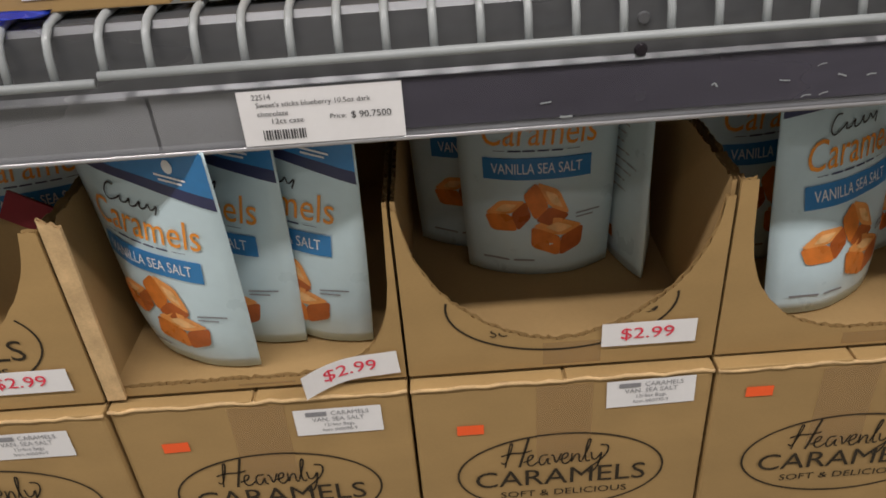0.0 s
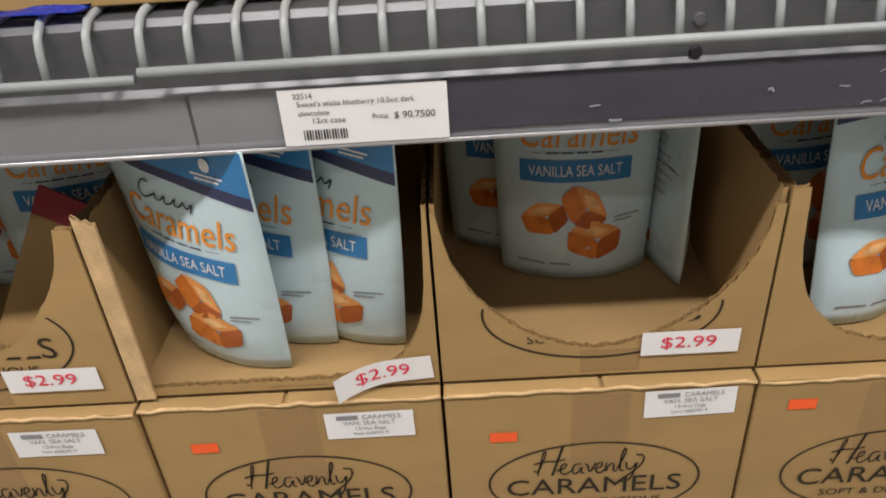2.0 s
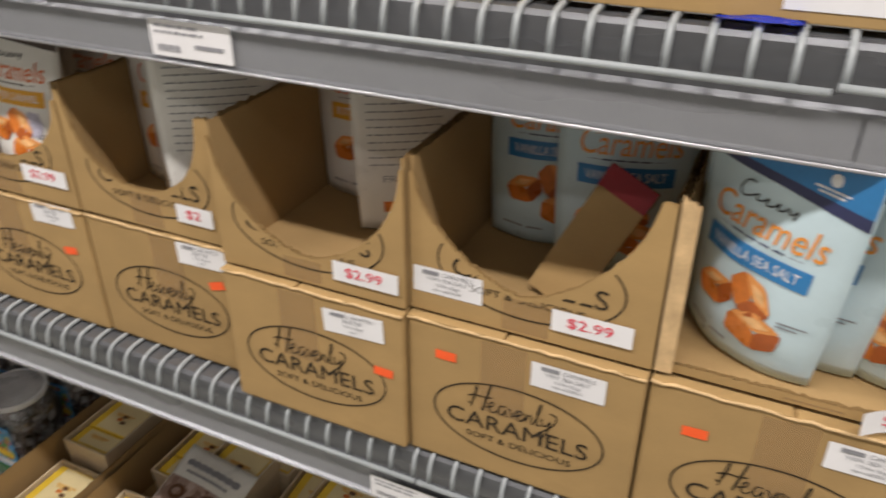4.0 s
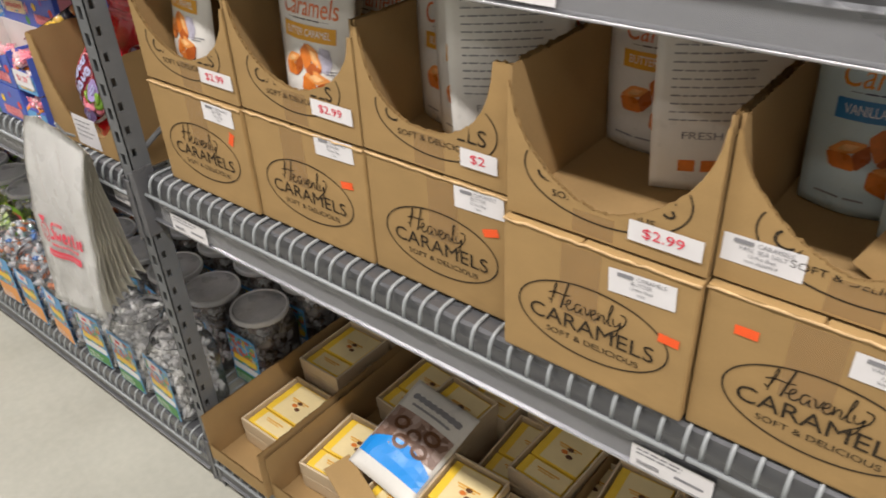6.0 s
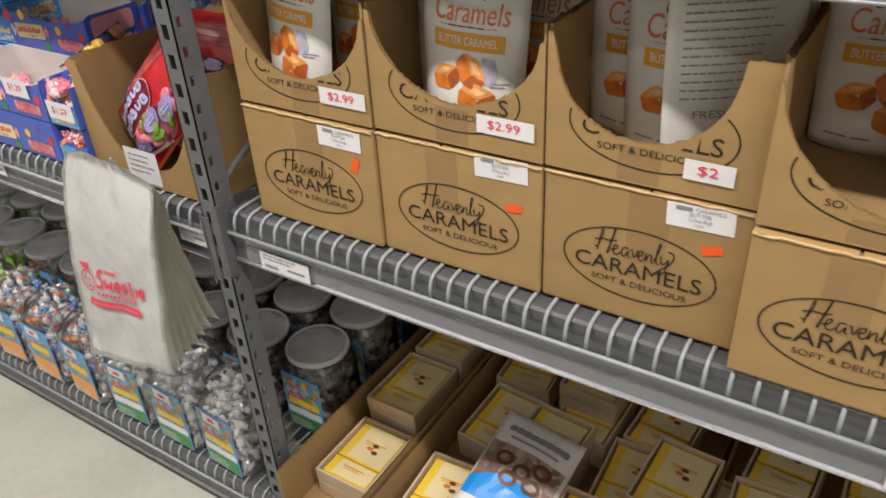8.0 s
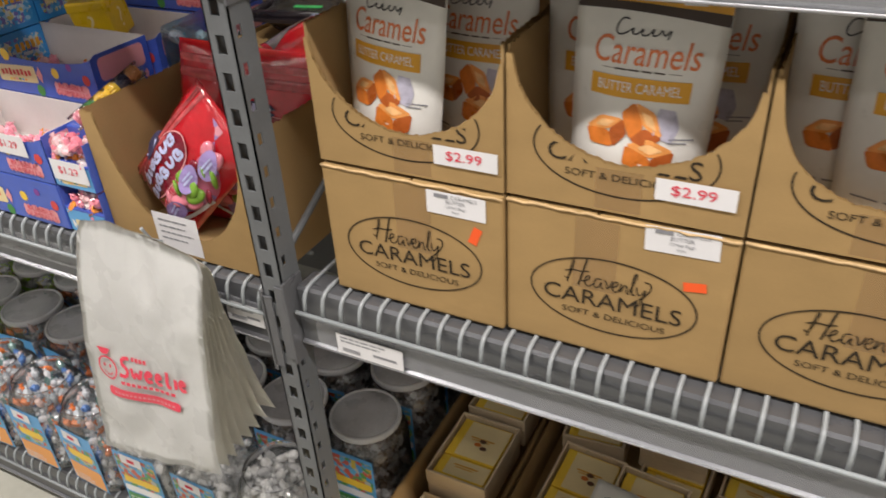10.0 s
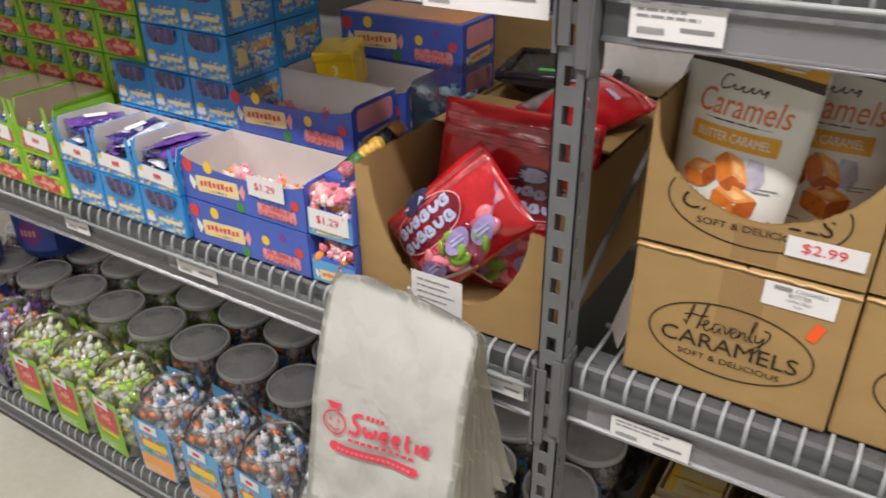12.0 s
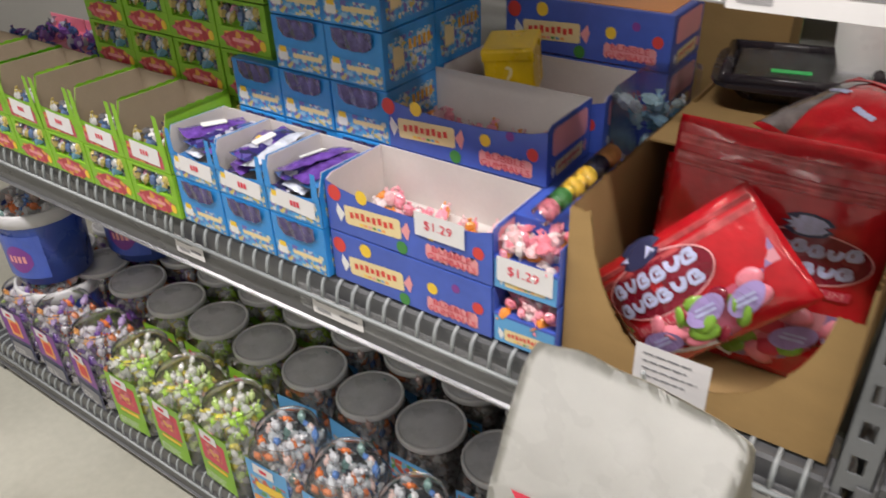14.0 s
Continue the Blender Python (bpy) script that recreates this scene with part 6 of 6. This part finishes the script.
part("printed_line", bars(on, [(-0.066 + 0.015 * k, -0.026, -0.055 + 0.015 * k, -0.018) for k in range(10)], 0.0006), "coral", c)
pill = part("printed_pill", sheet(on, -0.104, -0.062, 0.082, -0.040, 12, 2, 0.0006), "coral", c)
for u in (-0.104, 0.082):
    part("pill_end", plate(ellipse(u, -0.051, 0.011, 0.011, 14), on, 0.0006), "coral", pill)
part("pill_print", bars(on, [(-0.092 + 0.0115 * k, -0.0535, -0.085 + 0.0115 * k, -0.0485) for k in range(15)], 0.0016), "p_pink", pill)
bm = bmesh.new()
rod(bm, [(0.0, 0.040, -0.040), (0.0, 0.020, -0.024), (0.0, 0.008, 0.004)], 0.003, 8)
part("hook", bm, "wire", c)

# ---- jars on the bottom shelf ----
JH, JR = 0.246, 0.082


def jar_ring(r, z, n=28, square=3.2):
    out = []
    for k in range(n):
        a = 2 * math.pi * k / n
        ca, sa = math.cos(a), math.sin(a)
        q = (abs(ca) ** square + abs(sa) ** square) ** (-1 / square)
        out.append((r * q * ca, r * q * sa, z))
    return out


def lathe(profile, n=28):
    """Rings of (radius, z, squareness) joined into one skin."""
    bm = bmesh.new()
    rings = [[bm.verts.new(p) for p in jar_ring(r, z, n, s)] for r, z, s in profile]
    for a, b in zip(rings, rings[1:]):
        for k in range(n):
            bm.faces.new((a[k], a[(k + 1) % n], b[(k + 1) % n], b[k]))
    bm.faces.new(rings[0][::-1])
    return bm


def jar(m, mat, fields, lidded, label, seed, tag=True, full=0.93):
    j = empty("candy_jar", m, label, "candy jar", "candy jars on the bottom shelf")
    part("body", lathe([(JR * 0.93, 0.0, 4), (JR, 0.012, 4), (JR, JH * 0.78, 4), (JR * 0.96, JH * 0.86, 3), (JR * 0.86, JH * 0.92, 2.2), (JR * 0.86, JH * 0.985, 2), (JR * 0.89, JH, 2), (JR * 0.87, JH, 2), (JR * 0.83, JH * 0.97, 2)]), "clear", j, "clear plastic jar", smooth=True).visible_shadow = False
    rnd = random.Random(seed)
    bm = pieces(rnd, -JR * 0.72, JR * 0.72, -JR * 0.78, JR * 0.72, 0.012, JH * full, 280, 0.0105)
    out = [v for v in bm.verts if abs(v.co.x) > JR * 0.95 or abs(v.co.y) > JR * 0.95]
    for v in out:
        v.co.x, v.co.y = max(-JR * 0.95, min(JR * 0.95, v.co.x)), max(-JR * 0.95, min(JR * 0.95, v.co.y))
    tagged(part("candy_heap", bm, mat, j, "wrapped sweets"), kind="stuff")
    if lidded:
        part("lid", lathe([(JR * 0.99, JH * 0.945, 2), (JR * 1.01, JH * 0.955, 2), (JR * 1.01, JH * 1.0, 2), (JR * 0.99, JH * 1.012, 2), (JR * 0.93, JH * 1.014, 2), (JR * 0.915, JH * 1.004, 2)], 32), "lid_rim", j, "pale frosted rim", smooth=True)
        part("lid", lathe([(0.001, JH * 1.000, 2), (JR * 0.92, JH * 1.000, 2), (JR * 0.92, JH * 1.006, 2), (JR * 0.30, JH * 1.008, 2), (0.001, JH * 1.008, 2)], 32), "lid", j, "frosted grey lid", smooth=True)
    at = front(-0.062, -JR - 0.0006, 0.012)
    lab = part("label", sheet(at, 0, 0, 0.124, 0.184, 2, 2, 0.0006), fields[0], j, "printed paper label")
    for k, (u0, v0, u1, v1, f) in enumerate(fields[1]):
        part("label_field", plate(rect(u0 * 1.19, v0 * 1.23, u1 * 1.19, v1 * 1.23, 0.006), at, 0.0010 + 0.0003 * k), f, lab)
    part("small_print", bars(at, lines(seed, 0.010, 0.09, 0.028, 0.009, 3, 0.003), 0.0022), "p_white", lab)
    if tag:
        st, on = sticker(j, at, 0.022, 0.150, 0.062, 0.030, -0.06, "white", "price_tag", 0.0026)
        part("lettering", bars(on, [(0.020, 0.010, 0.042, 0.020)], 0.0036), "red", st)
    return j


F_PURPLE = ("navy", [(0.004, 0.060, 0.100, 0.146, "p_purple"), (0.030, 0.070, 0.078, 0.125, "p_orange"), (0.038, 0.080, 0.070, 0.112, "p_red"), (0.010, 0.008, 0.094, 0.045, "grey_print")])
F_GREEN = ("b_green", [(0.012, 0.060, 0.092, 0.130, "p_crimson"), (0.028, 0.078, 0.078, 0.112, "art_red"), (0.008, 0.006, 0.096, 0.040, "b_green"), (0.020, 0.046, 0.086, 0.056, "p_yellow")])
F_BLUE = ("p_sky", [(0.006, 0.060, 0.098, 0.110, "art_label"), (0.018, 0.076, 0.088, 0.096, "p_yellow"), (0.004, 0.004, 0.100, 0.056, "p_orange")])
F_WHITE = ("p_sky", [(0.004, 0.058, 0.100, 0.140, "art_label"), (0.010, 0.066, 0.096, 0.084, "p_yellow"), (0.004, 0.040, 0.100, 0.058, "p_white"), (0.004, 0.004, 0.100, 0.036, "p_green")])
KINDS = [("c_multi", F_PURPLE, "clear jar of dark mixed sweets with purple label"), ("c_green", F_GREEN, "clear jar of green and yellow sweets with lime label"), ("c_blue", F_BLUE, "clear jar of blue and orange sweets with bright label"), ("c_white", F_WHITE, "clear jar of white sweets with blue and yellow label"), ("c_dark", F_WHITE, "clear jar of brown sweets with dark frosted lid")]
JARS = {}


def put_jar(kind, lidded, m, seed=0):
    key = (kind, lidded)
    if key not in JARS:
        mat, fields, label = KINDS[kind]
        JARS[key] = jar(m, mat, fields, lidded, label + ("" if kind == 4 else ", lidded" if lidded else ", open"), 20 + kind, tag=not lidded)
    else:
        copy_thing(JARS[key], m)


JZ = DECK_L + 0.002
FRONT_ROW = (3, 3, 3, 2, 2, 2, 1, 1, 1, 0, 0, 0)
for k, kind in enumerate(FRONT_ROW):
    x = -2.030 - 0.182 * k
    back = 0.006 if k < 3 else 0.0
    put_jar(kind, False, pose(x, 0.608 + back, JZ, 0, 0, 3 * ((k * 7) % 3 - 1)))
    kk = 4 if k < 4 else kind
    for row in range(1, 4):
        put_jar(kk, True, pose(x - 0.094, 0.618 + 0.182 * row, JZ, 0, 0, 5 * ((k * 5 + row) % 3 - 1)))
for row in range(1, 4):
    put_jar(4, True, pose(-1.936, 0.640 + 0.182 * row, JZ))
c = empty("candy_packet", pose(-2.60, 0.985, JZ + JH + 0.004, 0, 0, 30), "red and white candy packet lying on jar lid", "candy packet")
part("body", box(-0.06, 0.06, -0.025, 0.025, 0, 0.014, 0.005), "red_film", c)
part("label_field", box(-0.035, 0.035, -0.012, 0.012, 0.0142, 0.0150), "p_white", c)

# two big buckets at the far end
for k, (x, y, z) in enumerate(((-4.02, 0.70, JZ), (-4.02, 0.70, JZ + 0.262), (-3.86, 0.93, JZ + 0.262 + 0.01))):
    b = empty("candy_bucket", pose(x, y, z), "blue printed plastic candy bucket with white rim", "bucket", "candy buckets")
    part("body", lathe([(0.108, 0.0, 2), (0.120, 0.20, 2), (0.120, 0.21, 2)], 32), "tub_blue", b, smooth=True)
    part("rim", lathe([(0.120, 0.196, 2), (0.130, 0.20, 2), (0.130, 0.235, 2), (0.124, 0.240, 2), (0.121, 0.236, 2), (0.119, 0.21, 2)], 32), "tub_white", b, "white rim", smooth=True)
    tagged(part("candy_heap", pieces(random.Random(k), -0.08, 0.08, -0.08, 0.08, 0.19, 0.245, 60, 0.012), "c_blue", b, "wrapped sweets"), kind="stuff")
    wrap = lambda u, v, d: Vector(((0.119 + d) * math.sin(u), -(0.119 + d) * math.cos(u), v))
    part("label_field", sheet(wrap, -0.6, 0.03, 1.0, 0.17, 12, 1, 0.0015), "b_blue", b)
    part("label_field", sheet(wrap, 0.0, 0.05, 0.7, 0.14, 8, 1, 0.003, lo=lambda s: 0.03 * (2 * s - 1) ** 2, hi=lambda s: -0.03 * (2 * s - 1) ** 2), "p_purple", b)
    part("small_print", bars(wrap, [(0.12 + 0.12 * k, 0.085, 0.20 + 0.12 * k, 0.108) for k in range(4)], 0.005), "p_pink", b)

# ---- lower shelf of the right bay ----
LZ = DECK_L + 0.002


def low_tray(x0, x1, y0, y1, h, label, open_front=False):
    c = empty("tray_carton", pose(x0, y0, LZ), label, "carton", "low tray cartons")
    w, d = x1 - x0, y1 - y0
    for k, (xx, s) in enumerate(((0, 1), (w, -1))):
        bm = bmesh.new()
        panel(bm, d, lambda u: h, lambda u, v, dd: Vector((xx + s * dd, u, v)), 60 + k, step=0.006)
        part("side_panel", bm, "card_in", c)
    if not open_front:
        bm = bmesh.new()
        panel(bm, w - 0.01, lambda u: 0.05, lambda u, v, dd: Vector((0.005 + u, dd, v)), 61, step=0.005)
        part("front_panel", bm, "card", c)
    part("back_panel", box(0.005, w - 0.005, d - 0.004, d, 0, h), "card_in", c)
    part("bottom", box(0.005, w - 0.005, -0.03 if open_front else 0.005, d - 0.005, 0, 0.005, 0.001), "card_in", c)
    return c


low_tray(-1.812, -1.590, 0.507, 1.28, 0.150, "open brown cardboard tray of yellow candy packs")
low_tray(-1.584, -0.95, 0.520, 1.28, 0.135, "open brown cardboard tray of yellow candy packs")
low_tray(-0.94, -0.30, 0.520, 1.28, 0.135, "open brown cardboard tray of yellow candy packs")


def choc_pack(m):
    """A cream tray with a raised rim round yellow and white candy boxes."""
    p = empty("candy_pack", m, "cream plastic tray of yellow and white candy boxes", "candy pack", "yellow candy packs")
    w, d, h = 0.150, 0.200, 0.085
    part("tray", box(0, w, 0, d, 0, h * 0.6, 0.008), "cream_film", p)
    for x0, x1, y0, y1 in ((0, w, 0, 0.006), (0, w, d - 0.006, d), (0, 0.006, 0.0062, d - 0.0062), (w - 0.006, w, 0.0062, d - 0.0062)):
        part("rim", box(x0, x1, y0, y1, h * 0.55, h, 0.0025), "cream_film", p)
    for y0, y1 in ((0.012, 0.068), (0.072, d - 0.012)):
        b = part("candy_box", box(0.012, w - 0.012, y0, y1, h * 0.5, h * 0.9, 0.003), "p_yellow", p)
        top = lambda u, v, dd: Vector((u, v, h * 0.9 + dd))
        part("label_field", plate(rect(0.034, y0 + 0.004, w - 0.014, y1 - 0.004, 0.002), top, 0.0008), "p_cream", b)
        part("small_print", bars(top, [(0.050, (y0 + y1) / 2 + 0.006, 0.110, (y0 + y1) / 2 + 0.010), (0.055, (y0 + y1) / 2, 0.100, (y0 + y1) / 2 + 0.003)], 0.0014), "gold", b)
        if y1 - y0 > 0.06:
            for k, (u, v) in enumerate(((0.075, 0.12), (0.092, 0.112), (0.084, 0.132))):
                part("picture", plate(ellipse(u, v, 0.009, 0.006, 10), top, 0.0018 + 0.0003 * k), "choc" if k else "caramel", b)
    return p


first = choc_pack(pose(-1.780, 0.595, LZ + 0.006))
rnd = random.Random(4)
for x, y, z in ((-1.782, 0.815, 0.05), (-1.775, 1.03, 0.06), (-1.545, 0.585, 0.0), (-1.540, 0.860, 0.01), (-1.350, 0.985, 0.02), (-1.545, 1.07, 0.02), (-1.210, 0.600, 0.055), (-1.205, 0.60, 0.0), (-1.185, 0.830, 0.01), (-1.180, 1.04, 0.02), (-1.36, 0.60, 0.0), (-1.10, 0.84, 0.06), (-0.90, 0.60, 0.01), (-0.73, 0.60, 0.02), (-0.90, 0.83, 0.03), (-0.72, 0.84, 0.0), (-0.55, 0.60, 0.02), (-0.55, 0.84, 0.02), (-0.90, 1.05, 0.02), (-0.7, 1.05, 0.02), (-1.385, 0.80, 0.0), (-1.39, 0.79, 0.075), (-1.06, 0.60, 0.03), (-1.03, 0.84, 0.0), (-1.36, 1.06, 0.09)):
    copy_thing(first, pose(x, y, LZ + 0.006 + z, rnd.uniform(0, 4) if z else 0, rnd.uniform(-2, 2) if z else 0, rnd.uniform(-5, 5)))


def snack_bag(m, w=0.20, h=0.26):
    """A chocolate snack bag: grey top with dark lettering bars, pretzel picture and blue stripe."""
    def skin(side):
        def at(u, v, d):
            e, f = min(1, abs(2 * u / w)), min(1, abs(2 * v / h - 1))
            y = 0.030 * (1 - e ** 2.4) ** 0.8 * (1 - f ** 3) + 0.0008 + 0.004 * noise.noise(Vector((u * 20, v * 20, side))) * (1 - f ** 4)
            return Vector((u, side * (max(0.0006, y) + d), v))
        return at
    n, m2 = 14, 16
    bm, sk = bmesh.new(), []
    for side in (-1, 1):
        at = skin(side)
        sk.append([[bm.verts.new(at(w * (i / n - 0.5), h * j / m2, 0)) for i in range(n + 1)] for j in range(m2 + 1)])
    for k, g in enumerate(sk):
        for j in range(m2):
            for i in range(n):
                q = (g[j][i], g[j][i + 1], g[j + 1][i + 1], g[j + 1][i])
                bm.faces.new(q if k == 0 else q[::-1])
    a, b = sk
    for i in range(n):
        bm.faces.new((a[0][i + 1], a[0][i], b[0][i], b[0][i + 1])), bm.faces.new((a[m2][i], a[m2][i + 1], b[m2][i + 1], b[m2][i]))
    for j in range(m2):
        bm.faces.new((a[j][0], a[j + 1][0], b[j + 1][0], b[j][0])), bm.faces.new((a[j + 1][n], a[j][n], b[j][n], b[j + 1][n]))
    p = part("snack_bag", bm, "pouch_white", None, smooth=True)
    p.matrix_basis = m
    tagged(p, "grey and blue chocolate snack bag lying on candy packs", "snack bag")
    at = skin(-1)
    part("title_print", plate(mark(-w * 0.36, h * 0.80, w * 0.40, h * 0.87, 8, 2), at, 0.0022), "grey_print", p)
    part("title_print", plate(mark(-w * 0.28, h * 0.735, w * 0.32, h * 0.765, 10, 3), at, 0.0022), "lilac_grey", p)
    pic = part("picture_field", sheet(at, -w * 0.46, h * 0.30, w * 0.46, h * 0.68, 10, 5, 0.0014, lo=lambda s: 0.02 * s), "art_choc", p)
    for u, v in ((-0.2, 0.55), (0.05, 0.50), (0.25, 0.58), (-0.05, 0.40), (0.22, 0.42)):
        part("pretzel_picture", ring(u * w, v * h, 0.022, 0.018, 0.009, at, 18, 0.0026), "choc", pic)
    part("blue_stripe", sheet(at, -w * 0.48, h * 0.14, w * 0.48, h * 0.30, 10, 3, 0.0018, hi=lambda s: 0.03 * math.sin(s * 3)), "p_cyan", p)
    return p


snack_bag(pose(-1.330, 0.640, LZ + 0.115, -70, 4, -4))
c = empty("carton_flap", pose(-1.47, 0.60, LZ + 0.10, 10, 4, -20), "loose torn cardboard flap lying on candy packs", "cardboard")
part("board", box(0, 0.15, 0, 0.07, 0, 0.004, 0.001), "card", c)

# ---- what stands behind ----
c = empty("clear_lid_tray", pose(-2.110, 1.10, Z + 0.258, 0, 0, 12) @ Matrix.Diagonal((0.80, 0.66, 0.85, 1)), "black plastic tray with clear lid and bright green label", "food tray")
part("tray", lathe([(0.11, 0.0, 5), (0.140, 0.030, 5), (0.165, 0.032, 5), (0.165, 0.040, 5), (0.136, 0.042, 5), (0.128, 0.034, 5), (0.10, 0.008, 5)], 36), "black_pl", c)
part("filling", box(-0.10, 0.10, -0.10, 0.10, 0.010, 0.030, 0.004), "greyboard", c)
bm = bmesh.new()
for k in range(4):
    a, b = math.radians(45 + 90 * k), math.radians(135 + 90 * k)
    rod(bm, [(0.195 * math.cos(a), 0.195 * math.sin(a), 0.046), (0.195 * math.cos(b), 0.195 * math.sin(b), 0.046)], 0.011, 8)
part("rim", bm, "black_pl", c, smooth=True)
part("lid", box(-0.122, 0.122, -0.122, 0.122, 0.043, 0.047, 0.002), "film", c)
part("label", box(-0.055, 0.020, -0.066, -0.044, 0.0475, 0.0490, 0.0006), "neon", c)
plain_carton("shipping_carton", -2.245, -1.89, 0.985, Z, 0.25, 0.34, "brown cardboard carton behind the gum bags")
plain_carton("shipping_carton", -2.60, -2.19, 1.36, Z, 0.44, 0.09, "brown cardboard carton at the back of wire shelf")
c = empty("cellophane_bag", pose(-2.285, 0.90, Z + 0.002), "clear blue cellophane bag of sweets", "candy bag")
bm = pieces(random.Random(2), -0.03, 0.03, -0.03, 0.12, 0.02, 0.27, 70, 0.013)
M["c_aqua"] = candies("pale_blue_sweets", [(0.2, 0.5, 0.65), (0.4, 0.62, 0.7), (0.6, 0.7, 0.75), (0.3, 0.55, 0.7)])
tagged(part("candy_heap", bm, "c_aqua", c), kind="stuff")
part("film", box(-0.042, 0.042, -0.045, 0.14, 0.0, 0.30, 0.015), "film", c)
c = empty("white_sack", pose(-1.93, 1.18, Z + 0.256, 0, 0, 8), "white plastic candy sack at the back of shelf", "sack")
bm = bmesh.new()
bmesh.ops.create_cube(bm, size=1)
bmesh.ops.subdivide_edges(bm, edges=bm.edges[:], cuts=5, use_grid_fill=True)
for v in bm.verts:
    e = 1 - 0.18 * (v.co.z * 2) ** 2 - 0.05 * noise.noise(v.co * 4)
    v.co = Vector((v.co.x * 0.30 * e, v.co.y * 0.12 * e, (v.co.z + 0.5) * 0.24))
part("body", bm, "bag_white", c, smooth=True)
part("printed_line", box(-0.05, 0.05, -0.0635, -0.0620, 0.10, 0.14, 0.0004), "p_pink", c)

c = empty("rack_upright", pose(-2.238, 1.60, 0.0), "green painted steel upright behind the shelving", "rack post")
part("foot_plate", box(-0.045, 0.045, -0.05, 0.05, 0.0, 0.006, 0.001), "green_paint", c)
part("column", extrude_x([(-0.02, 0.006), (0.02, 0.006), (0.02, 2.25), (-0.02, 2.25)], -0.016, 0.016), "green_paint", c)

# paper slip between post and cartons
c = empty("paper_leaflet", pose(-1.800, 0.640, DECK_B, 0, 16, 30), "white paper leaflet tucked beside caramel cartons", "paper")
part("sheet", box(-0.0008, 0.0008, -0.03, 0.03, 0.0, 0.115, 0.0004), "pale", c)
part("printed_line", box(0.0012, 0.0020, -0.028, 0.01, 0.02, 0.04, 0.0002), "p_purple", c)
